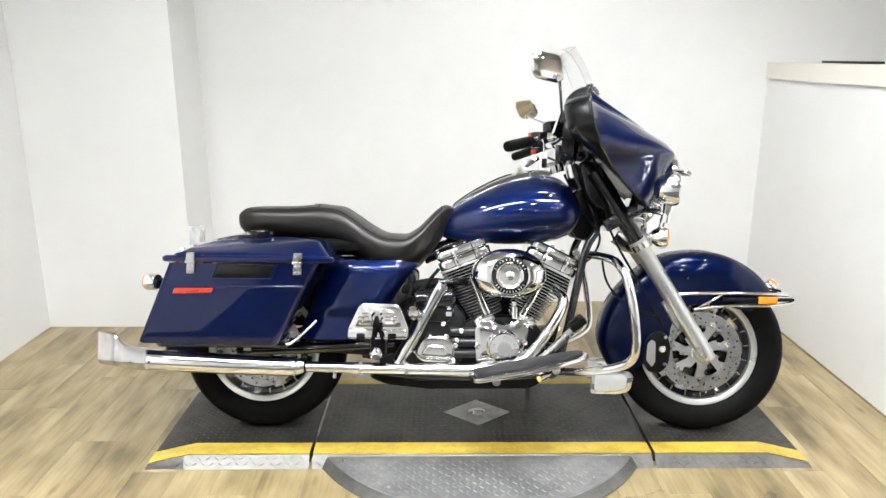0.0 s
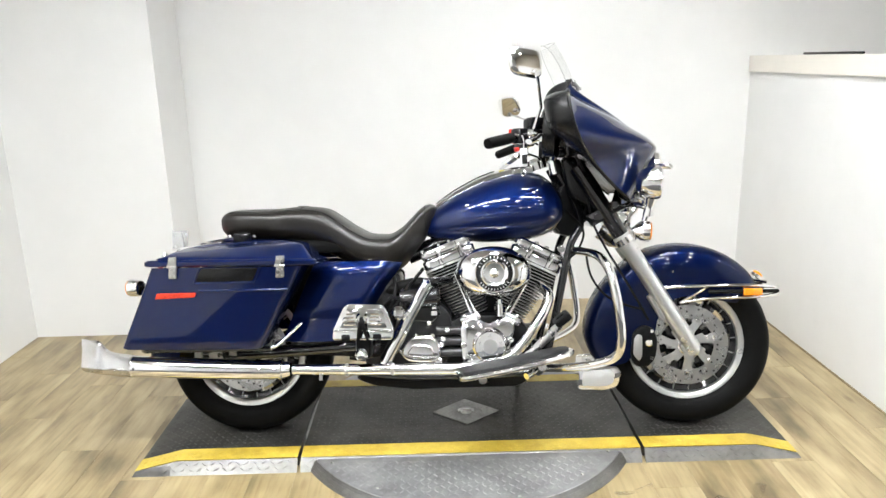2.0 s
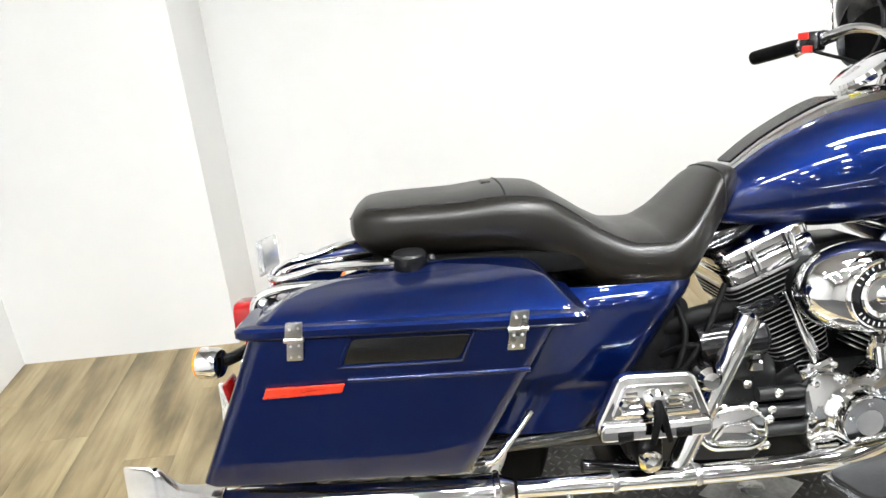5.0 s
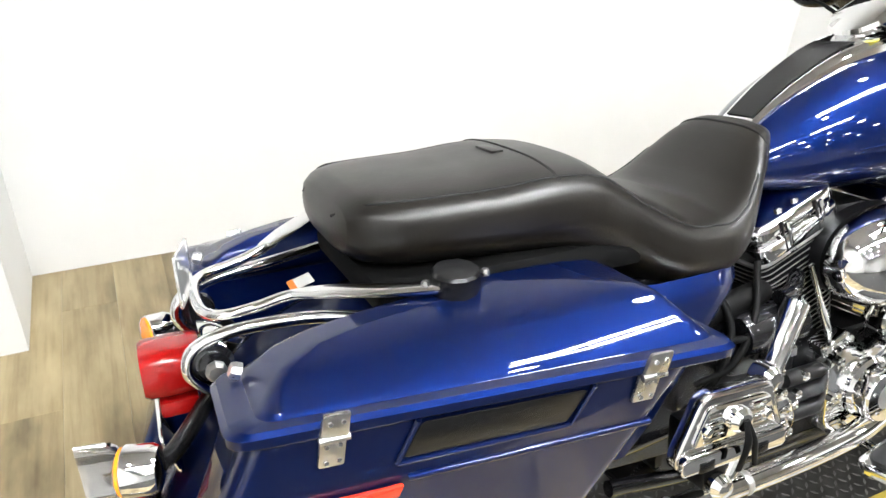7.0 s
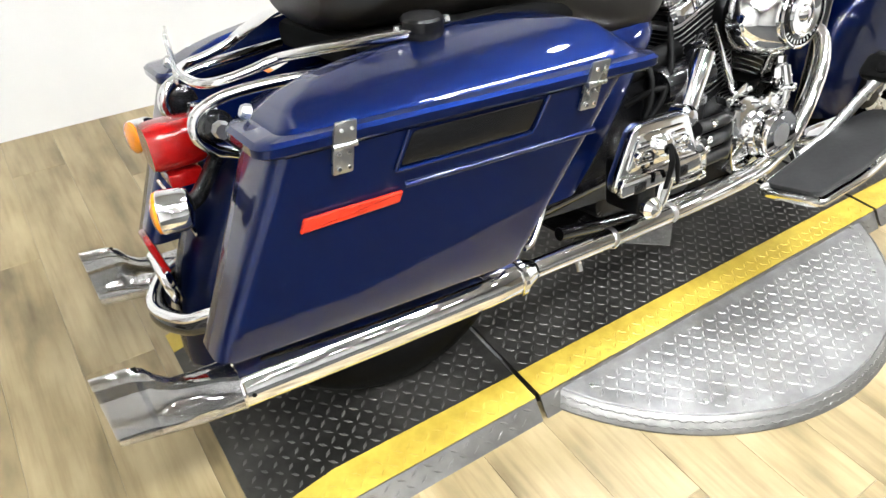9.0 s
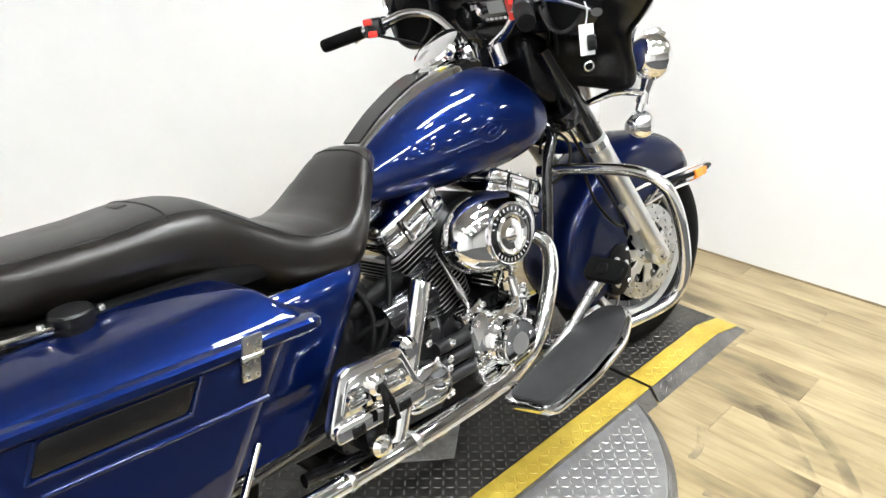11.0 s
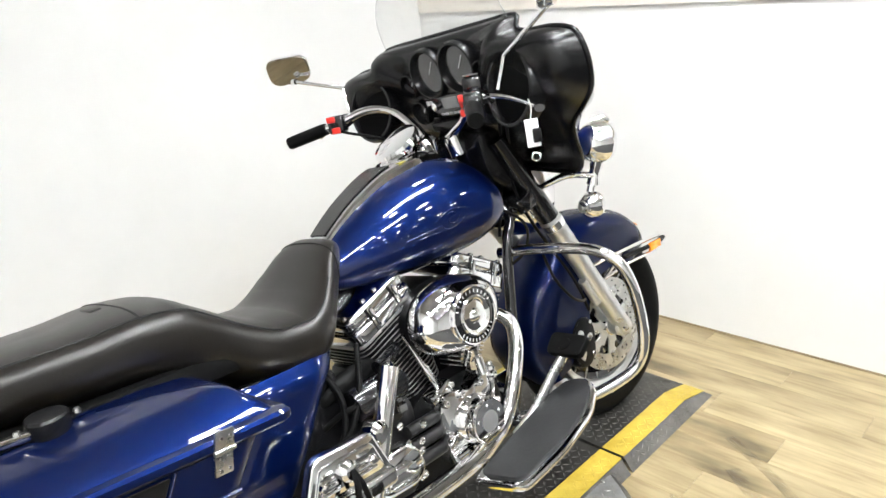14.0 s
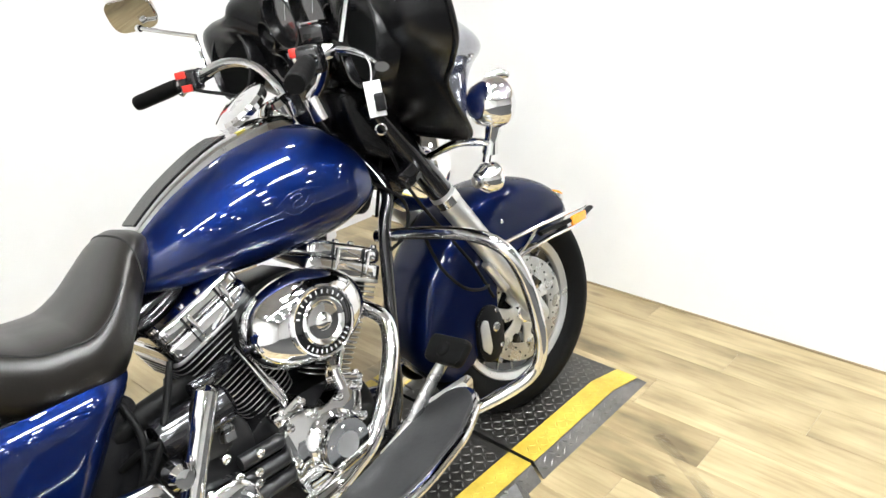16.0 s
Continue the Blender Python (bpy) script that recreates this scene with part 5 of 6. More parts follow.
part("lower_ledge", prism(rounded([(0.352, 0.372), (0.558, 0.370), (0.560, 0.404), (0.354, 0.406)], 0.010, 4), 0.016, plane_xz(-0.288), 0.005, 3), CHROME, fold)
for x in (0.398, 0.505):
    part("ledge_slot", box(0.030, 0.006, 0.020, (x, -0.303, 0.382), 0.003), BLACKPLASTIC, fold, "black rubber block")
for x in (0.398, 0.512):
    part("board_stud", lathe([(0.011, 0), (0.011, 0.005), (0.007, 0.010), (0.001, 0.011)], (x, -0.296, 0.440), (0, -1, 0), 14), CHROME, fold)
part("hinge_boss", lathe([(0.021, 0), (0.021, 0.014), (0.014, 0.022), (0.001, 0.024)], (0.455, -0.294, 0.447), (0, -1, 0), 22), CHROME, fold)
part("strap", tube([(0.455, -0.318, 0.452), (0.450, -0.328, 0.42), (0.442, -0.322, 0.372)], [0.006, 0.008, 0.006], 10, 5, True, 0.45), RUBBER, fold, "black strap")
part("strap", tube([(0.455, -0.318, 0.452), (0.462, -0.328, 0.42), (0.474, -0.322, 0.374)], [0.005, 0.007, 0.005], 10, 5, True, 0.45), RUBBER, fold, "black strap")
part("mount_ball", lathe([(0.010, 0), (0.020, 0.006), (0.022, 0.018), (0.014, 0.030), (0.001, 0.034)], (0.448, -0.268, 0.318), (0, -1, 0), 20), CHROME, fold)
part("mount_bracket", box(0.05, 0.09, 0.10, (0.452, -0.225, 0.35), 0.008), BLACKMETAL, fold)
part("master_reservoir", lathe([(0.024, 0), (0.024, 0.03), (0.016, 0.04), (0.001, 0.042)], (0.575, -0.22, 0.455), (0, -1, 0), 20), CHROME, fold)


# ---- frame, side covers, rear ----
part("frame_rail", tube([(1.20, -0.02, 0.90), (1.235, -0.11, 0.76), (1.19, -0.125, 0.66), (1.125, -0.13, 0.37), (1.09, -0.13, 0.262), (1.02, -0.13, 0.215), (0.6, -0.13, 0.21), (0.35, -0.13, 0.24)], 0.0145, 14), BLACKGLOSS, bike, "gloss black frame tube")
part("frame_rail", tube([(1.20, 0.02, 0.90), (1.235, 0.11, 0.76), (1.19, 0.125, 0.66), (1.125, 0.13, 0.37), (1.09, 0.13, 0.262), (1.02, 0.13, 0.215), (0.6, 0.13, 0.21), (0.35, 0.13, 0.24)], 0.0145, 14), BLACKGLOSS, bike, "gloss black frame tube")
part("backbone", tube([(1.18, 0, 0.90), (1.05, 0, 0.80), (0.75, 0, 0.70), (0.60, 0, 0.64)], 0.030, 16), BLACKGLOSS, bike)
part("swing_arm", tube([(0.50, -0.12, 0.33), (0.25, -0.13, 0.315), (-0.02, -0.135, 0.303)], 0.024, 14), BLACKGLOSS, bike)
part("swing_arm", tube([(0.50, 0.12, 0.33), (0.25, 0.13, 0.315), (-0.02, 0.135, 0.303)], 0.024, 14), BLACKGLOSS, bike)
part("shock_absorber", tube([(0.05, -0.15, 0.33), (0.16, -0.155, 0.52)], 0.024, 14), BLACKGLOSS, bike)
part("belly_pan", prism(rounded([(0.40, 0.195), (0.47, 0.168), (0.62, 0.152), (1.00, 0.156), (1.07, 0.20), (1.0, 0.24), (0.43, 0.24)], 0.02), 0.20, plane_xz(0.10), 0.01), BLACKMETAL, bike)
part("engine_guard_link", tube([(1.10, -0.12, 0.24), (1.02, -0.20, 0.215)], 0.012, 10), CHROME, bike)
part("jiffy_stand", tube([(1.0, 0.14, 0.20), (1.03, 0.27, 0.10), (1.04, 0.335, 0.058), (1.08, 0.35, 0.072)], 0.012, 12), CHROME, bike, "chrome side stand")
for s in (1, -1):
    rows = []
    for i in range(17):
        z = 0.352 + 0.283 * i / 16
        (xf,) = interp([(0.352, 0.372), (0.395, 0.420), (0.480, 0.486), (0.560, 0.540), (0.610, 0.578), (0.635, 0.590)], z)
        (xb,) = interp([(0.352, 0.150), (0.50, 0.215), (0.635, 0.275)], z)
        row = []
        for k in range(17):
            u = k / 16
            bulge = 0.034 * min(1.0, 0.70 + 0.9 * u)
            step = 0.009 * (1 if z > 0.458 else 0) * math.sin(math.pi * min(1.0, u + 0.1)) ** 0.5
            tuck = 0.050 * max(0, (u - 0.80) / 0.20) ** 2 + 0.020 * (1 - u) ** 4 + 0.020 * max(0, (z - 0.60) / 0.035) ** 2
            row.append((xb + (xf - xb) * u, -(0.160 + bulge + step - tuck), z))
        rows.append(row)
    pan = loft(rows, caps=False, closed=False)
    bmesh.ops.recalc_face_normals(pan, faces=pan.faces[:])
    bmesh.ops.solidify(pan, geom=pan.faces[:], thickness=0.006)
    sc = part("side_cover", pan, BLUE, bike, "dark blue side cover", 40, None, s)
    part("inner_panel", prism(rounded([(0.17, 0.30), (0.50, 0.28), (0.56, 0.40), (0.58, 0.58), (0.48, 0.63), (0.20, 0.62)], 0.02, 3), 0.02, plane_xz(-0.122), 0.004), BLACKPLASTIC, bike, "black inner panel behind the side cover", 40, None, s)

fen = []
for deg in [52 + 4 * i for i in range(36)]:
    a = radians(deg)
    r = 0.352 + (0.05 * max(0, (deg - 150) / 45) ** 1.5)
    w = 0.096 - 0.012 * max(0, (deg - 150) / 45)
    ring = []
    for k in range(15):
        u = -1 + 2 * k / 14
        t = min(1, abs(u) / 0.6)
        rr = r - 0.04 * t ** 3 - (max(0, abs(u) - 0.6) / 0.4) * 0.09
        ring.append((rr * math.cos(a), w * math.copysign(min(1, abs(u) / 0.6) ** 0.9, u), AXLE_Z + rr * math.sin(a)))
    fen.append(ring)
b = loft(fen, caps=False, closed=False)
bmesh.ops.solidify(b, geom=b.faces[:], thickness=0.004)
rear_fender = part("rear_fender", b, BLUE, bike, "dark blue rear fender", 50)
part("fender_bumper", tube([(-0.335, -0.115, 0.345), (-0.385, -0.085, 0.335), (-0.415, 0, 0.330), (-0.385, 0.085, 0.335), (-0.335, 0.115, 0.345)], 0.0095, 14, 8, True, 0.9), CHROME, rear_fender, "chrome fender tip bumper")
part("bumper_pad", tube([(-0.335, -0.110, 0.328), (-0.378, -0.080, 0.319), (-0.406, 0, 0.314), (-0.378, 0.080, 0.319), (-0.335, 0.110, 0.328)], 0.019, 12, 8), BLACKGLOSS, rear_fender, "gloss black bumper pad")
part("fender_reflector", box(0.012, 0.08, 0.06, (-0.385, 0, 0.425), 0.005, Matrix.Rotation(radians(-14), 4, "Y")), RED, rear_fender, "red fender reflector")
part("bumper_shield", box(0.02, 0.11, 0.065, (-0.382, 0, 0.375), 0.009, Matrix.Rotation(radians(-10), 4, "Y")), CHROME, rear_fender, "chrome fender shield")
tail = part("tail_lamp", loft([[(x, y * w, 0.592 + z * h) for y, z in oval(1, 1, 3.2, 32)] for x, w, h in [(-0.270, 0.042, 0.034), (-0.280, 0.046, 0.037), (-0.310, 0.047, 0.038), (-0.342, 0.045, 0.037), (-0.350, 0.040, 0.034)]]), RED, bike, "red tail lamp on a chrome base")
part("lamp_base", loft([[(x, y * w, 0.592 + z * h) for y, z in oval(1, 1, 3.2, 32)] for x, w, h in [(-0.235, 0.050, 0.045), (-0.250, 0.058, 0.050), (-0.268, 0.058, 0.050)]]), CHROME, tail, "chrome lamp base")
part("lower_lens", box(0.055, 0.075, 0.025, (-0.308, 0, 0.540), 0.007), RED, tail)
part("plate_bracket", prism(rounded([(-0.06, -0.045), (0.06, -0.045), (0.07, 0.03), (-0.07, 0.03)], 0.012), 0.006, Matrix.Translation((-0.335, 0, 0.49)) @ Matrix.Rotation(radians(75), 4, "Y") @ Matrix.Rotation(radians(90), 4, "Z"), 0.002), CHROME, tail)
for s in (1, -1):
    sx, sy = (-0.366, -0.190) if s > 0 else (-0.325, -0.215)
    sig = part("rear_signal", lathe([(0.012, -0.030), (0.026, -0.026), (0.030, -0.018), (0.031, 0.012), (0.029, 0.014)], (sx, sy, 0.556), (-1, 0.28, 0.02), 32), CHROME, bike, "chrome turn signal with amber lens", 40, None, s)
    part("signal_lens", lathe([(0.0295, 0.012), (0.0285, 0.018), (0.020, 0.023), (0.001, 0.025)], (sx, sy, 0.556), (-1, 0.28, 0.02), 30), AMBER, sig, "amber signal lens", 40, None, s)
    part("signal_stem", tube([(sx + 0.025, sy + 0.002, 0.556), (sx + 0.05, sy + 0.03, 0.558), (-0.26, -0.05, 0.565)], 0.012, 10), BLACKPLASTIC, sig, "", 40, None, s)
    part("bag_support", box(0.090, 0.030, 0.150, (-0.215, -0.150, 0.490), 0.012), BLACKMETAL, bike, "black support bracket of the saddlebag", 40, None, s)
    part("support_arm", tube([(-0.20, -0.15, 0.55), (-0.235, -0.125, 0.60), (-0.258, -0.105, 0.627)], 0.011, 10), BLACKMETAL, bike, "black bracket arm", 40, None, s)
    # bag rail with its rubber mounted loop
    part("bag_rail", tube([(-0.05, -0.168, 0.672), (-0.13, -0.128, 0.674), (-0.225, -0.108, 0.670), (-0.278, -0.100, 0.652), (-0.290, -0.098, 0.620), (-0.268, -0.098, 0.592), (-0.235, -0.100, 0.578), (-0.19, -0.10, 0.555)], 0.0095, 12), CHROME, bike, "chrome saddlebag rail loop", 40, None, s)
    part("rail_mount", lathe([(0.024, -0.01), (0.026, 0.0), (0.020, 0.01), (0.012, 0.012), (0.010, 0.020), (0.001, 0.021)], (-0.258, -0.104, 0.627), (0, -1, 0), 22), BLACKGLOSS, bike, "black mount with steel bolt", 40, None, s)
    part("mount_bolt", bolt((-0.258, -0.122, 0.627), (0, -1, 0), 0.014, 0.014), STEEL, bike, "", 30, None, s)
rack = [(0.012, -0.234, 0.724), (-0.05, -0.196, 0.719), (-0.11, -0.142, 0.710), (-0.150, -0.108, 0.703), (-0.195, -0.098, 0.692), (-0.236, -0.090, 0.686), (-0.258, -0.062, 0.684)]
rack_pts = rack + [(-0.264, 0, 0.684)] + [(x, -y, z) for x, y, z in reversed(rack)]
part("luggage_rail", tube(rack_pts, 0.0078, 12, 5), CHROME, bike, "chrome luggage rail", 40)
for s in (1, -1):
    part("rail_plate", tube([(0.012, -0.234, 0.727), (-0.05, -0.196, 0.722), (-0.11, -0.142, 0.713), (-0.145, -0.112, 0.707)], [0.012, 0.017, 0.019, 0.013], 10, 4, True, 0.35), CHROME, bike, "flat chrome rail end", 40, None, s)
part("fender_sticker", box(0.032, 0.042, 0.001, (-0.105, 0.045, 0.6615), 0, Matrix.Rotation(radians(-16), 4, "Y")), WHITE_PAPER, bike, "white and orange sticker on the rear fender")
part("sticker_stripe", box(0.010, 0.042, 0.0012, (-0.121, 0.045, 0.6575), 0, Matrix.Rotation(radians(-16), 4, "Y")), ORANGE_PRINT, bike)
puck = part("antenna_puck", lathe([(0.030, -0.024), (0.032, -0.016), (0.032, 0.008), (0.029, 0.012), (0.001, 0.013)], (0.034, -0.228, 0.732), (0, -0.12, 1), 12), BLACKPLASTIC, bike, "black round mount on the bag lid", 30)
for s in (-1, 1):
    part("mount_screw", bolt((0.034 + 0.041 * s, -0.228, 0.728), (0, -0.1, 1), 0.006, 0.008), STEEL, puck)
plate_m = Matrix.Translation((-0.275, 0.012, 0.682)) @ Matrix.Rotation(radians(77), 4, "Z")
cp = part("clear_bracket", prism(rounded([(-0.05, 0), (0.05, 0), (0.05, 0.074), (-0.05, 0.074)], 0.008), 0.004, plate_m @ plane_xz(0), 0.001), CLEAR_PLATE, bike, "clear plastic bracket behind the seat")
for x, z in ((-0.036, 0.060), (0.036, 0.060), (-0.036, 0.014)):
    part("bracket_hole", lathe([(0.005, 0), (0.005, 0.0052)], (x, 0.0006, z), (0, -1, 0), 10), GREY_PRINT, cp, "", 38, plate_m)


# ---- footboards, pedal, guard ----
def footboard(s):
    o = [(0.765, -0.275), (1.10, -0.255), (1.165, -0.268), (1.185, -0.315), (1.155, -0.365), (1.06, -0.410), (0.93, -0.425), (0.785, -0.412)]
    m = Matrix.Translation((0.765, 0, 0.238)) @ Matrix.Rotation(radians(-10.5), 4, "Y") @ Matrix.Translation((-0.765, 0, 0))
    fb = part("footboard", prism(rounded(o, 0.03, 5), 0.018, m, 0.006), CHROME, bike, "chrome edged rider footboard with a grey rubber mat", 38, None, s)
    cx, cy = 0.975, -0.34
    part("footboard_mat", prism(rounded([(cx + (x - cx) * 0.92, cy + (y - cy) * 0.82) for x, y in o], 0.026, 5), 0.010, m @ Matrix.Translation((0, 0, 0.018)), 0.003), RUBBER_MAT, fb, "grey rubber mat", 38, None, s)
    part("board_bracket", tube([(0.86, -0.34, 0.235), (0.88, -0.22, 0.215), (0.90, -0.13, 0.225)], 0.014, 10), CHROME, fb, "", 38, None, s)
    part("board_bracket", tube([(1.06, -0.34, 0.275), (1.06, -0.22, 0.235), (1.06, -0.13, 0.23)], 0.014, 10), CHROME, fb, "", 38, None, s)


for s in (1, -1):
    footboard(s)
    gp = [(1.195, -0.09, 0.655), (1.225, -0.20, 0.655), (1.25, -0.33, 0.645), (1.268, -0.398, 0.612), (1.285, -0.420, 0.550), (1.300, -0.422, 0.460), (1.308, -0.410, 0.375), (1.298, -0.385, 0.318), (1.25, -0.345, 0.285), (1.16, -0.27, 0.258), (1.09, -0.15, 0.235)]
    part("engine_guard", tube(gp, 0.0148, 18, 8), CHROME, bike, "chrome engine guard bar", 50, None, s)
part("guard_cable", tube([(1.235, -0.20, 0.66), (1.25, -0.215, 0.57), (1.30, -0.22, 0.50), (1.38, -0.19, 0.46), (1.45, -0.15, 0.44)], 0.004, 8), RUBBER, bike, "black brake line")
pedal = part("brake_pedal", tube([(0.96, -0.245, 0.262), (1.02, -0.262, 0.300), (1.09, -0.285, 0.372), (1.125, -0.30, 0.408)], 0.010, 12, 6, True, 1.4), STEEL, bike, "steel brake pedal with a black pad")
mp = Matrix.Translation((1.138, -0.308, 0.422)) @ Matrix.Rotation(radians(-38), 4, "Y")
part("pedal_pad", prism(rounded([(-0.030, -0.056), (0.030, -0.060), (0.034, 0.052), (-0.028, 0.048)], 0.016, 4), 0.022, mp, 0.006), RUBBER, pedal, "black rubber pedal pad")
part("pad_badge", lathe([(0.017, 0), (0.016, 0.003), (0.010, 0.004), (0.001, 0.002)], mp @ Vector((0, 0, 0.022)), mp.to_3x3() @ Vector((0, 0, 1)), 20), RUBBER, pedal)

# ---- fairing, all turned with the fork ----
OUT = [(0, 1.250), (0.13, 1.250), (0.262, 1.247), (0.280, 1.214), (0.32, 1.204), (0.39, 1.200), (0.450, 1.180), (0.468, 1.120), (0.450, 1.060), (0.395, 1.016), (0.342, 0.984), (0.308, 0.940), (0.276, 0.890), (0.228, 0.850), (0.18, 0.836), (0.10, 0.845), (0, 0.858)]
FAIR = STEER @ Matrix.Translation((0, -0.036, 0))


def fair_outline():
    right = [Vector((-y, z)) for y, z in OUT]
    smooth = [Vector((p.x, p.y)) for p in catmull([(p.x, p.y, 0) for p in right], 4)]
    left = [Vector((-p.x, p.y)) for p in reversed(smooth[1:-1])]
    return smooth + left


def edge_x(z):
    (x,) = interp([(0.835, 1.415), (0.90, 1.340), (0.98, 1.270), (1.05, 1.222), (1.11, 1.200), (1.18, 1.190), (1.22, 1.192), (1.25, 1.210)], z)
    return x


def nose_x(z):
    (x,) = interp([(0.84, 1.445), (0.90, 1.470), (0.97, 1.497), (1.02, 1.522), (1.05, 1.500), (1.10, 1.428), (1.16, 1.360), (1.22, 1.290), (1.25, 1.225)], z)
    return x


def fair_shell(k0, inward=0.0):
    ol = fair_outline()
    c = Vector((0, 1.02))
    rings = []
    for j in range(15):
        s = 1 - j / 15
        ring = []
        for p in ol:
            q = c + (p - c) * s
            e, f = edge_x(p.y), nose_x(q.y)
            k = s ** k0
            x = e * k + (f - 0.10 * (abs(q.x) / 0.35) ** 2) * (1 - k) - inward * (1 - k)
            ring.append((x, q.x, q.y))
        rings.append(ring)
    return rings


shell = loft(fair_shell(4.5), caps=False)
fair_top = [bmesh.ops.contextual_create(shell, geom=[v for v in shell.verts if v.is_boundary and (v.co.y ** 2 + (v.co.z - 1.02) ** 2) < 0.002])]
bmesh.ops.solidify(shell, geom=shell.faces[:], thickness=0.005)
fairing = part("fairing", shell, BLUE, bike, "dark blue fork mounted fairing with a black dash", 50, FAIR)
ol = fair_outline()
part("fairing_edge", tube([(edge_x(p.y) - 0.002, p.x, p.y) for p in ol] + [(edge_x(ol[0].y) - 0.002, ol[0].x, ol[0].y)], 0.006, 8, 1, False), BLACKPLASTIC, fairing, "black edge trim", 60, FAIR)
# inner shell: rounded black wings behind the painted edge, sinking towards the dash
inner = []
c = Vector((0, 1.04))
BACK_OFF = [(0.0, 0.035), (0.30, 0.035), (0.55, 0.045), (0.70, 0.066), (0.82, 0.078), (0.90, 0.070), (0.955, 0.050), (0.985, 0.024), (1.0, 0.0)]
for j in range(19):
    s = 1.0 - (j / 19) ** 1.5 * 0.9
    ring = []
    for p in ol:
        q = c + (p - c) * s
        (o,) = interp(BACK_OFF, s)
        flat = min(1.0, abs(p.x) / 0.30)
        e = edge_x(p.y) * min(1, s * 1.15) + 1.23 * (1 - min(1, s * 1.15))
        low = 0.22 + 0.78 * min(1.0, max(0.0, (p.y - 0.97) / 0.11))
        ring.append((e - o * low * (0.35 + 0.65 * flat), q.x, q.y))
    inner.append(ring)
inn = loft(inner, caps=False)
bmesh.ops.contextual_create(inn, geom=[v for v in inn.verts if v.is_boundary and (v.co.y ** 2 + (v.co.z - 1.03) ** 2) < 0.004])
part("inner_fairing", inn, BLACKPLASTIC, fairing, "black inner fairing", 50, FAIR)
dash_m = Matrix.Translation((1.178, 0, 1.112)) @ Matrix.Rotation(radians(-12), 4, "Y") @ Matrix(((0, 0, 1, 0), (-1, 0, 0, 0), (0, 1, 0, 0), (0, 0, 0, 1)))
do = [(-0.262, -0.02), (-0.22, -0.075), (-0.155, -0.115), (0.155, -0.115), (0.22, -0.075), (0.262, -0.02), (0.262, 0.060), (0.25, 0.128), (-0.25, 0.128), (-0.262, 0.060)]
dash = part("dash_panel", prism(rounded(do, 0.03, 4), 0.05, dash_m, 0.010, 3), BLACKPLASTIC, fairing, "black dash panel", 38, FAIR)


def gauge(x, y, r):
    """A gauge at x to the right and y up on the dash."""
    at = dash_m @ Vector((x, y, 0.0))
    ax_ = (dash_m.to_3x3() @ Vector((0, 0, -1))).normalized()
    g = part("gauge", lathe([(r * 1.30, -0.004), (r * 1.28, 0.010), (r * 1.22, 0.020), (r * 1.13, 0.021), (r * 1.06, 0.012), (r * 0.98, 0.001)], at, ax_, 36), BLACKPLASTIC, dash, "black rimmed round gauge", 40, FAIR)
    part("gauge_face", lathe([(r * 0.97, 0.003), (r * 0.97, 0.005), (0.001, 0.0055)], at, ax_, 32), GAUGE_FACE, g, "grey gauge face", 40, FAIR)
    nd = Matrix.Translation(at + ax_ * 0.0065) @ dash_m.to_3x3().to_4x4() @ Matrix.Rotation(radians(-40), 4, "Z")
    part("needle", box(0.0016, r * 0.75, 0.001, (0, r * 0.30, 0)), GREY_PRINT, g, "", 40, FAIR @ nd)


for x, y, r in ((-0.036, 0.048, 0.053), (0.086, 0.048, 0.053), (-0.128, 0.025, 0.027), (0.172, 0.025, 0.025), (-0.115, -0.052, 0.027), (0.165, -0.052, 0.025)):
    gauge(x, y, r)
for s in (1, -1):
    at = Vector((1.143, -0.292, 1.085))
    sp = part("speaker", lathe([(0.090, -0.02), (0.092, 0.010), (0.087, 0.021), (0.080, 0.022), (0.076, 0.012), (0.074, 0.006)], at, (-1, 0.15, 0.12), 36, False), BLACKPLASTIC, dash, "black round speaker", 40, FAIR, s)
    # no hole behind the rim: the black disc gives the recess its darkness
    part("speaker_cone", lathe([(0.076, 0.007), (0.060, 0.005), (0.03, 0.003), (0.001, 0.003)], at, (-1, 0.15, 0.12), 36), DEEP, sp, "flat black disc standing in for the shaded speaker recess", 40, FAIR, s)
radio = part("radio", box(0.180, 0.060, 0.016, (-0.005, -0.045, -0.002), 0.004), BLACKGLOSS, dash, "black radio with a grey display", 38, FAIR @ dash_m)
part("radio_display", box(0.062, 0.030, 0.004, (0.012, -0.036, -0.011), 0.001), DISPLAY, radio, "grey display", 38, FAIR @ dash_m)
part("radio_red_panel", box(0.026, 0.034, 0.004, (0.062, -0.040, -0.011), 0.001), RED_SWITCH, radio, "red radio panel", 38, FAIR @ dash_m)
part("radio_knob", lathe([(0.011, 0), (0.011, 0.012), (0.008, 0.014), (0.001, 0.014)], (-0.045, -0.040, -0.010), (0, 0, -1), 18), CHROME, radio, "", 38, FAIR @ dash_m)
for k in range(5):
    part("radio_key", box(0.010, 0.006, 0.004, (-0.032 + 0.017 * k, -0.064, -0.011), 0.001), GREY_PRINT, radio, "", 38, FAIR @ dash_m)
for x in (-0.080, -0.066):
    part("radio_key", box(0.008, 0.012, 0.004, (x, -0.030, -0.011), 0.001), GREY_PRINT, radio, "", 38, FAIR @ dash_m)
part("dash_lip", box(0.16, 0.03, 0.03, (0, -0.095, -0.012), 0.008), BLACKPLASTIC, dash, "", 38, FAIR @ dash_m)
part("switch_panel", box(0.10, 0.045, 0.04, (0.0, -0.135, 0.0), 0.008), BLACKPLASTIC, dash, "", 38, FAIR @ dash_m)
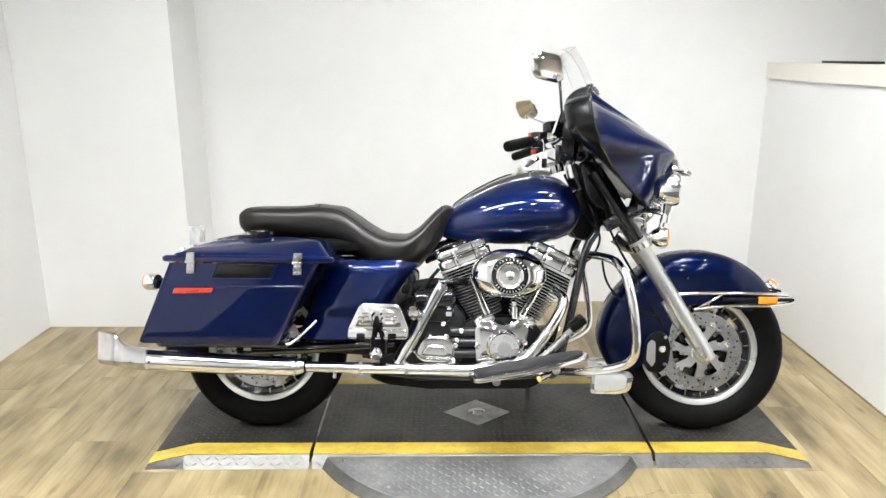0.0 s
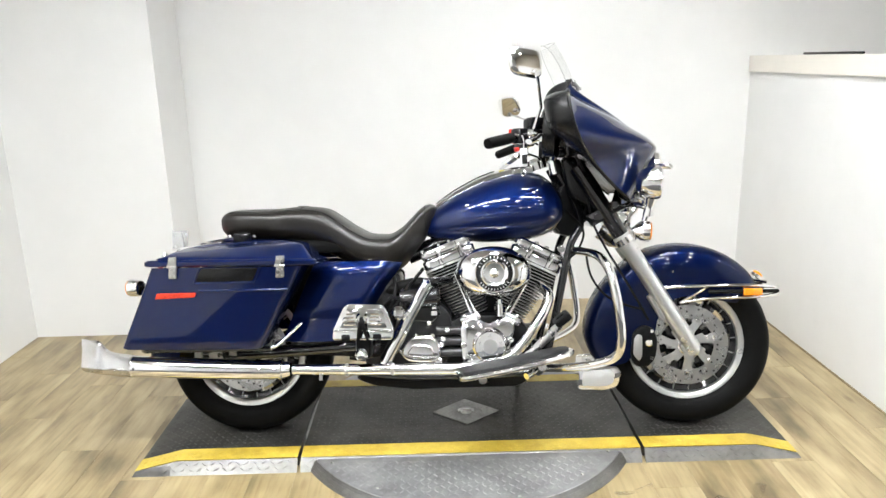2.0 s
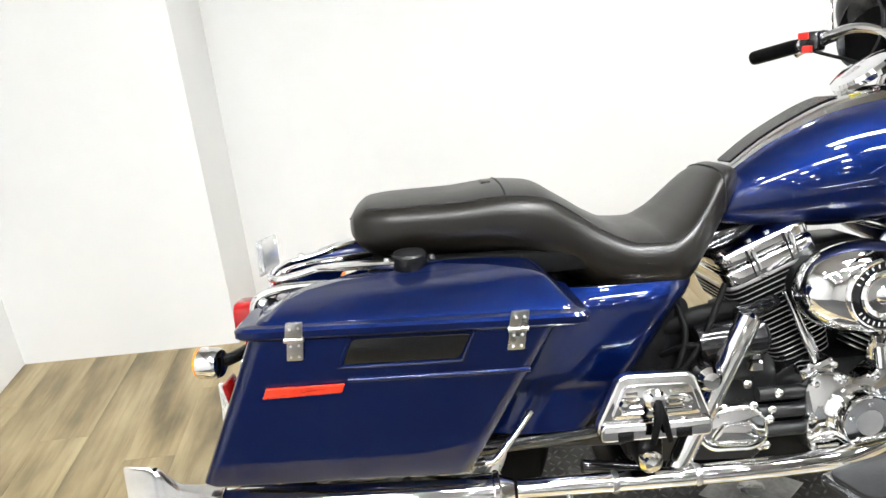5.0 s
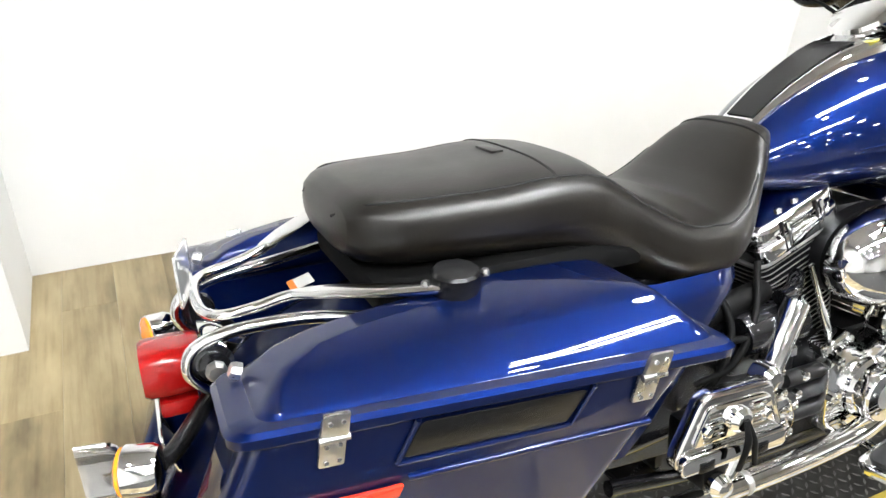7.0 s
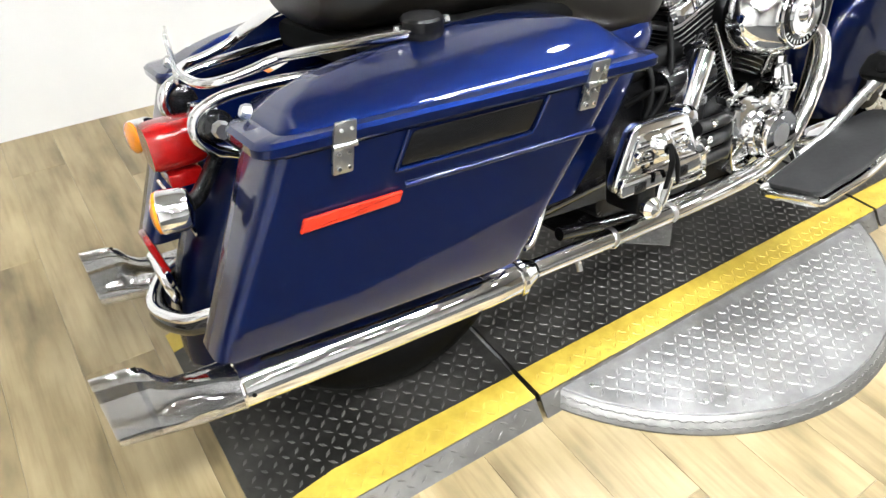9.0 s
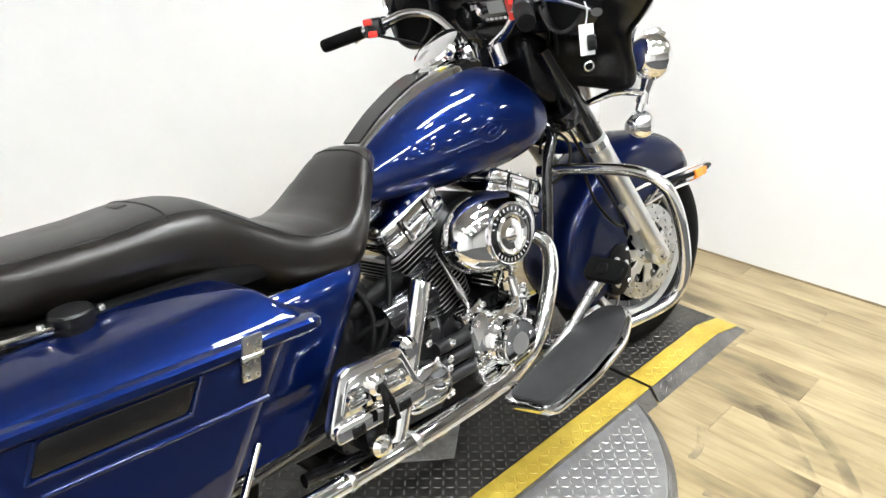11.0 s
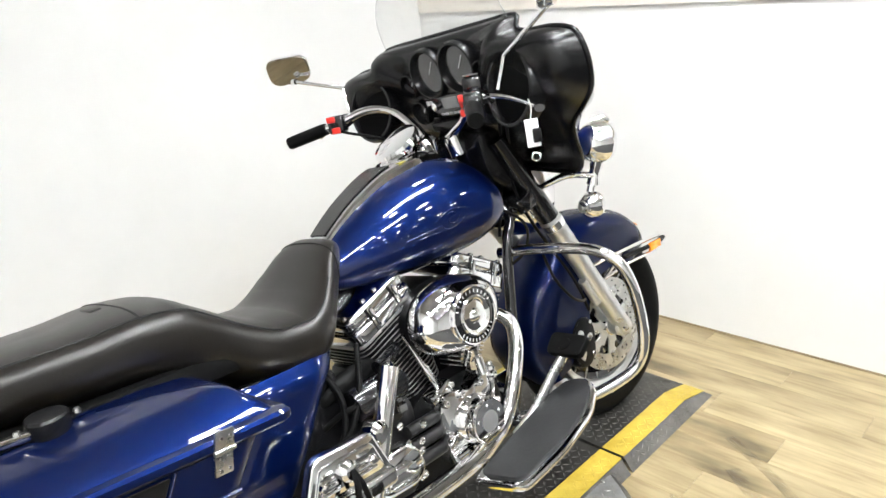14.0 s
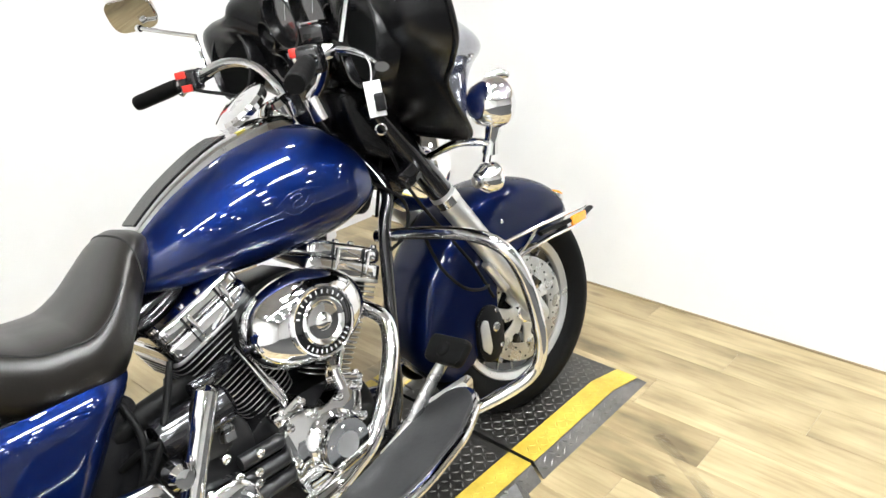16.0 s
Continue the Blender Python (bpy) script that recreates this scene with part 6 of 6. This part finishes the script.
part("fairing_cap", prism(rounded([(1.20, 0.86), (1.30, 0.80), (1.33, 0.88), (1.25, 1.0), (1.18, 1.0)], 0.03), 0.18, plane_xz(0.09), 0.02, 3), BLACKPLASTIC, fairing, "black inner fairing cap", 38, FAIR)
# windshield
ws = []
for j in range(13):
    t = 1 - (1 - j / 12) ** 1.6
    ring = []
    for k in range(17):
        u = -1 + 2 * k / 16
        w = 0.25 * math.sqrt(max(0.0, 1 - (0.985 * t) ** 2.6))
        z = 1.236 + 0.185 * t * (1 - 0.10 * u * u)
        x = 1.245 - 0.080 * t - 0.050 * u * u + 0.006 * math.sin(math.pi * t)
        ring.append((x, w * u, z))
    ws.append(ring)
b = loft(ws, caps=False, closed=False)
bmesh.ops.solidify(b, geom=b.faces[:], thickness=0.003)
shield = part("windshield", b, GLASS, fairing, "clear plastic windshield", 60, FAIR)
shield.visible_shadow = False
part("shield_edge", tube([ws[0][0]] + [r[0] for r in ws[1:-1]] + list(ws[-1]) + [r[-1] for r in reversed(ws[1:-1])] + [ws[0][-1]], 0.0011, 6, 1, False), CLEAR_PLATE, shield, "pale windshield edge", 60, FAIR)
part("windshield_trim", tube([(1.246 - 0.050 * u * u, 0.25 * u, 1.246) for u in (-1, -0.6, -0.2, 0.2, 0.6, 1)], 0.007, 8), BLACKPLASTIC, fairing, "black windshield trim", 60, FAIR)
for u in (-0.8, 0, 0.8):
    part("shield_screw", bolt((1.254 - 0.050 * u * u, 0.25 * u, 1.252), (1, 0, 0.4), 0.007, 0.006), CHROME, fairing, "", 60, FAIR)

# headlamp, spot lamps, small signals below them
hl = part("headlamp", lathe([(0.06, -0.07), (0.092, -0.03), (0.098, 0.0), (0.098, 0.014), (0.090, 0.022), (0.086, 0.018)], (1.515, 0, 0.925), (1, 0, -0.06), 40), CHROME, bike, "chrome round headlamp", 40, STEER)
part("headlamp_lens", lathe([(0.088, 0.012), (0.07, 0.030), (0.04, 0.040), (0.001, 0.044)], (1.515, 0, 0.925), (1, 0, -0.06), 36), GLASS, hl, "clear lamp lens", 40, STEER)
part("reflector_bowl", lathe([(0.088, 0.010), (0.06, -0.012), (0.02, -0.03), (0.001, -0.032)], (1.515, 0, 0.925), (1, 0, -0.06), 36, False), CHROME, hl, "", 40, STEER)
for s in (1, -1):
    at = Vector((1.486, -0.250, 0.901))
    sp = part("spot_lamp", lathe([(0.001, -0.062), (0.022, -0.060), (0.042, -0.045), (0.054, -0.020), (0.057, 0.0), (0.058, 0.012), (0.054, 0.020), (0.051, 0.018)], at, (1, -0.05, -0.03), 36), CHROME, bike, "chrome bullet spot lamp", 40, STEER, s)
    part("spot_lens", lathe([(0.052, 0.014), (0.040, 0.024), (0.001, 0.030)], at, (1, -0.05, -0.03), 30), GLASS, sp, "clear spot lens", 40, STEER, s)
    part("spot_bowl", lathe([(0.051, 0.012), (0.03, -0.008), (0.001, -0.02)], at, (1, -0.05, -0.03), 30, False), CHROME, sp, "", 40, STEER, s)
    part("lamp_visor", tube([(1.501, -0.225, 0.954), (1.531, -0.24, 0.956), (1.546, -0.25, 0.948)], [0.008, 0.012, 0.006], 10), CHROME, sp, "", 40, STEER, s)
    part("spot_stem", tube([(1.478, -0.248, 0.850), (1.472, -0.240, 0.82), (1.468, -0.232, 0.79)], [0.019, 0.015, 0.019], 14), CHROME, sp, "", 40, STEER, s)
    part("lamp_bracket", tube([(1.472, -0.235, 0.812), (1.445, -0.215, 0.822), (1.41, -0.185, 0.825), (1.37, -0.12, 0.80)], [0.018, 0.022, 0.020, 0.016], 12, 6, True, 0.5), CHROME, sp, "chrome lamp bracket", 40, STEER, s)
    a2 = Vector((1.456, -0.228, 0.735))
    sg = part("front_signal", lathe([(0.001, -0.036), (0.020, -0.032), (0.034, -0.014), (0.038, 0.004), (0.036, 0.016), (0.033, 0.018)], a2, (1, 0, -0.05), 30), CHROME, bike, "chrome bullet turn signal", 40, STEER, s)
    part("signal_lens", lathe([(0.034, 0.014), (0.030, 0.022), (0.001, 0.028)], a2, (1, 0, -0.05), 26), AMBER, sg, "", 40, STEER, s)
    part("signal_cap", lathe([(0.018, 0), (0.016, 0.006), (0.008, 0.008), (0.007, 0.014), (0.001, 0.015)], a2 + Vector((-0.033, 0, 0)), (-1, 0, 0.05), 18), STEEL, sg, "", 40, STEER, s)
    part("signal_stem", tube([(1.458, -0.228, 0.770), (1.468, -0.234, 0.803)], 0.012, 12), CHROME, sg, "", 40, STEER, s)

# ---- handlebar, grips, mirrors ----
for s in (1, -1):
    part("handlebar", tube([(1.15, -0.05, 0.985), (1.16, -0.10, 1.02), (1.145, -0.17, 1.075), (1.105, -0.235, 1.092), (1.045, -0.30, 1.072), (0.985, -0.355, 1.053), (0.95, -0.39, 1.044)], 0.0130, 16, 8), CHROME, bike, "chrome handlebar", 50, STEER, s)
    g = part("grip", tube([(1.010, -0.325, 1.062), (0.995, -0.345, 1.057), (0.940, -0.408, 1.041), (0.931, -0.419, 1.038)], [0.0165, 0.0185, 0.0185, 0.0165], 18, 5), RUBBER, bike, "black rubber grip", 50, STEER, s)
    hs = Matrix.Translation((1.035, -0.300, 1.068)) @ Matrix.Rotation(radians(49), 4, "Z")
    sw = part("switch_housing", box(0.050, 0.046, 0.052, (0, 0, 0), 0.010, None, 3), BLACKGLOSS, bike, "black switch housing with red switches", 38, STEER @ hs, s) if s > 0 else part("switch_housing", box(0.050, 0.046, 0.052, (0, 0, 0), 0.010, None, 3), BLACKGLOSS, bike, "black switch housing with red switches", 38, STEER @ Matrix.Diagonal((1, -1, 1, 1)) @ hs)
    for dz, dx in ((0.016, -0.01), (-0.016, 0.0)):
        red = box(0.024, 0.012, 0.017, (dx, 0.026, dz), 0.003)
        part("red_switch", red, RED_SWITCH, sw, "red switch", 38, (STEER @ hs) if s > 0 else STEER @ Matrix.Diagonal((1, -1, 1, 1)) @ hs)
    part("lever_mount", tube([(1.055, -0.285, 1.075), (1.085, -0.295, 1.078)], [0.02, 0.014], 14), CHROME, bike, "chrome lever mount", 50, STEER, s)
    part("hand_lever", tube([(1.085, -0.290, 1.080), (1.098, -0.340, 1.070), (1.092, -0.395, 1.056), (1.072, -0.455, 1.042), (1.064, -0.470, 1.038)], [0.009, 0.010, 0.008, 0.007, 0.012], 12, 6, True, 0.7), CHROME, bike, "chrome hand lever", 50, STEER, s)
part("master_cylinder", box(0.070, 0.045, 0.035, (1.085, -0.255, 1.110), 0.008, Matrix.Rotation(radians(40), 4, "Z")), BLACKGLOSS, bike, "black brake master cylinder", 38, STEER)
part("cylinder_cap", box(0.060, 0.036, 0.006, (1.085, -0.255, 1.130), 0.003, Matrix.Rotation(radians(40), 4, "Z")), CHROME, bike, "", 38, STEER)
part("bar_riser", tube([(1.165, -0.06, 0.94), (1.155, -0.055, 0.99)], 0.024, 14), CHROME, bike, "", 40, STEER)
part("bar_riser", tube([(1.165, 0.06, 0.94), (1.155, 0.055, 0.99)], 0.024, 14), CHROME, bike, "", 40, STEER)


def mirror(name, base, bend, arm, centre, facing, up):
    """A mirror on a bent stem; facing: the way its glass looks."""
    f = Vector(facing).normalized()
    u = (Vector(up) - f * Vector(up).dot(f)).normalized()
    r = u.cross(f)
    m = Matrix((( r.x, u.x, f.x, centre[0]), (r.y, u.y, f.y, centre[1]), (r.z, u.z, f.z, centre[2]), (0, 0, 0, 1)))
    o = rounded([(-0.072, -0.042), (0.058, -0.048), (0.074, 0.034), (-0.056, 0.046)], 0.036, 6)
    rings = []
    for sc, d in ((1.0, 0.0), (1.02, -0.004), (0.97, -0.012), (0.80, -0.019), (0.40, -0.023)):
        rings.append([m @ Vector((x * sc, y * sc, d)) for x, y in o])
    mi = part("mirror", loft(rings), CHROME, bike, name, 45)
    part("mirror_glass", prism([(x * 0.95, y * 0.95) for x, y in o], 0.0015, m @ Matrix.Translation((0, 0, 0.0006))), MIRROR, mi, "reflecting mirror glass")
    part("mirror_stem", tube([base, bend, arm], 0.0055, 10, 1, False), CHROME, mi, "chrome mirror stem")
    part("stem_knuckle", lathe([(0.008, -0.008), (0.010, 0), (0.008, 0.008)], arm, (0, 1, 0.2), 14), CHROME, mi)


mirror("chrome backed right-hand mirror on a bent stem", (1.045, -0.330, 1.070), (1.068, -0.348, 1.140), (1.035, -0.520, 1.213), (0.998, -0.516, 1.250), (-0.60, 0.80, 0.05), (0, 0.15, 1))
mirror("chrome left-hand mirror on a bent stem", (1.100, 0.280, 1.105), (1.105, 0.293, 1.182), (1.032, 0.415, 1.232), (1.026, 0.425, 1.268), (-0.70, -0.42, -0.56), (-0.2, -0.1, 1))

# paper tag tied to the lever
tag_m = Matrix.Translation((1.048, -0.455, 0.990)) @ Matrix.Rotation(radians(-38), 4, "Z") @ Matrix.Rotation(radians(90), 4, "X")
tag = root("hang_tag", BIKE, "white paper tag with a key fob hanging from the lever", "tag")
part("tag_card", box(0.028, 0.058, 0.001, (0, 0, 0)), WHITE_PAPER, tag, "", 38, STEER @ tag_m)
part("key_fob", box(0.018, 0.030, 0.008, (0.008, -0.006, 0.006), 0.003), BLACKPLASTIC, tag, "black key fob", 38, STEER @ tag_m)
part("tag_bar", box(0.018, 0.004, 0.0004, (-0.002, 0.020, 0.001)), GREY_PRINT, tag, "", 38, STEER @ tag_m)
part("key_ring", lathe([(0.008, -0.001), (0.010, 0), (0.008, 0.001)], (0.0, -0.050, 0.003), (0, 0, 1), 16, False), CHROME, tag, "", 38, STEER @ tag_m)
part("tie", tube([(0, 0.029, 0), (0.004, 0.052, 0.004), (0.0, 0.07, 0.008)], 0.0012, 6), WHITE_PAPER, tag, "", 38, STEER @ tag_m)
# small label on the console, orange plug at the neck, fender screws
part("console_label", box(0.020, 0.014, 0.0012, (0.955, -0.058, tank_top(0.955) + 0.0135), 0.0, Matrix.Rotation(radians(-8), 4, "Y")), LABEL_YELLOW, tank, "small yellow label on the console")
part("neck_plug", box(0.020, 0.014, 0.014, (1.235, -0.075, 0.862), 0.003), ORANGE_PRINT, bike, "small orange cable plug")
for x, z in ((1.515, 0.560), (1.575, 0.578)):
    for s in (1, -1):
        part("fender_screw", bolt((x, -0.110, z), (0, -1, 0), 0.0045, 0.0035), STEEL, bike, "", 40, STEER, s)
# cables round the neck
for pts in ([(1.06, -0.28, 1.06), (1.17, -0.22, 1.03), (1.25, -0.15, 0.92), (1.26, -0.08, 0.80), (1.20, -0.10, 0.70)], [(1.08, -0.26, 1.09), (1.18, -0.20, 1.04), (1.25, -0.13, 0.90), (1.28, -0.14, 0.74), (1.40, -0.16, 0.52), (1.47, -0.14, 0.40)], [(1.06, 0.28, 1.06), (1.16, 0.2, 1.0), (1.2, 0.08, 0.86), (1.15, 0.06, 0.72)],
            [(1.19, -0.07, 0.80), (1.235, -0.16, 0.73), (1.215, -0.17, 0.66), (1.18, -0.13, 0.62)]):
    part("cable", tube(pts, 0.0042, 8), RUBBER, bike, "black control cable")
part("neck_cover", prism(rounded([(1.15, 0.72), (1.22, 0.70), (1.27, 0.77), (1.22, 0.91), (1.17, 0.89)], 0.02), 0.10, plane_xz(0.05), 0.01), BLACKMETAL, bike)


# faint tyre arcs and dried stains on the planks
def floor_mark(name, pts, width, label, mat):
    path = catmull([(x, y, 0) for x, y in pts], 8)
    b = bmesh.new()
    prev = None
    for i, p in enumerate(path):
        d = (path[min(i + 1, len(path) - 1)] - path[max(i - 1, 0)]).normalized()
        n = Vector((-d.y, d.x, 0)) * (width / 2)
        pair = [b.verts.new((*(p - n).xy, 0.0006)), b.verts.new((*(p + n).xy, 0.0006))]
        if prev:
            b.faces.new((prev[0], prev[1], pair[1], pair[0]))
        prev = pair
    tagged(part(name, b, mat), label, "floor mark", "floor marks")


floor_mark("tyre_mark", [(0.95, 2.25), (0.828, 2.115), (0.704, 2.014), (0.565, 1.935), (0.412, 1.878), (0.22, 1.85)], 0.045, "faint dark curved tyre mark on the plank floor", TYRE_MARK)
floor_mark("tyre_mark", [(1.10, 2.32), (0.95, 2.10), (0.80, 1.96), (0.62, 1.86), (0.45, 1.80)], 0.035, "faint dark curved tyre mark on the plank floor", TYRE_MARK)
floor_mark("floor_stain", [(0.517, 2.203), (0.52, 2.15), (0.48, 2.125), (0.382, 2.085), (0.30, 2.065), (0.233, 2.068)], 0.028, "dried irregular grey stain on the plank floor", STAIN)
floor_mark("floor_stain", [(0.74, 2.33), (0.66, 2.29), (0.60, 2.285)], 0.02, "dried irregular grey stain on the plank floor", STAIN)


# ---- floor planks, last in the file ----
plank_w, plank_l, gap = 0.152, 0.92, 0.0004


def plank_mesh(length):
    b = box(plank_w - gap, length - gap, 0.012, (0, 0, -0.006), 0.0006, None, 1)
    me = bpy.data.meshes.new("plank")
    b.to_mesh(me)
    b.free()
    me.materials.append(PLANK)
    return me


full = plank_mesh(plank_l)
rng = random.Random(4)
for i in range(27):
    x = -2.15 + plank_w * (i + 0.5)
    if x > RIGHT + 0.05:
        break
    y = 1.74 - [0.0, 0.52, 0.23, 0.71, 0.38][i % 5] * plank_l
    while y < BACK - 0.01:
        long = min(plank_l, BACK - y)
        if y < 1.74:
            long, y = plank_l + y - 1.74, 1.74
        ob = new("plank", full if long == plank_l else plank_mesh(long))
        ob.matrix_basis = pose(x, y + long / 2, 0, 0, 0, 180 if rng.random() < 0.5 else 0)
        ob.parent = floor
        y += long
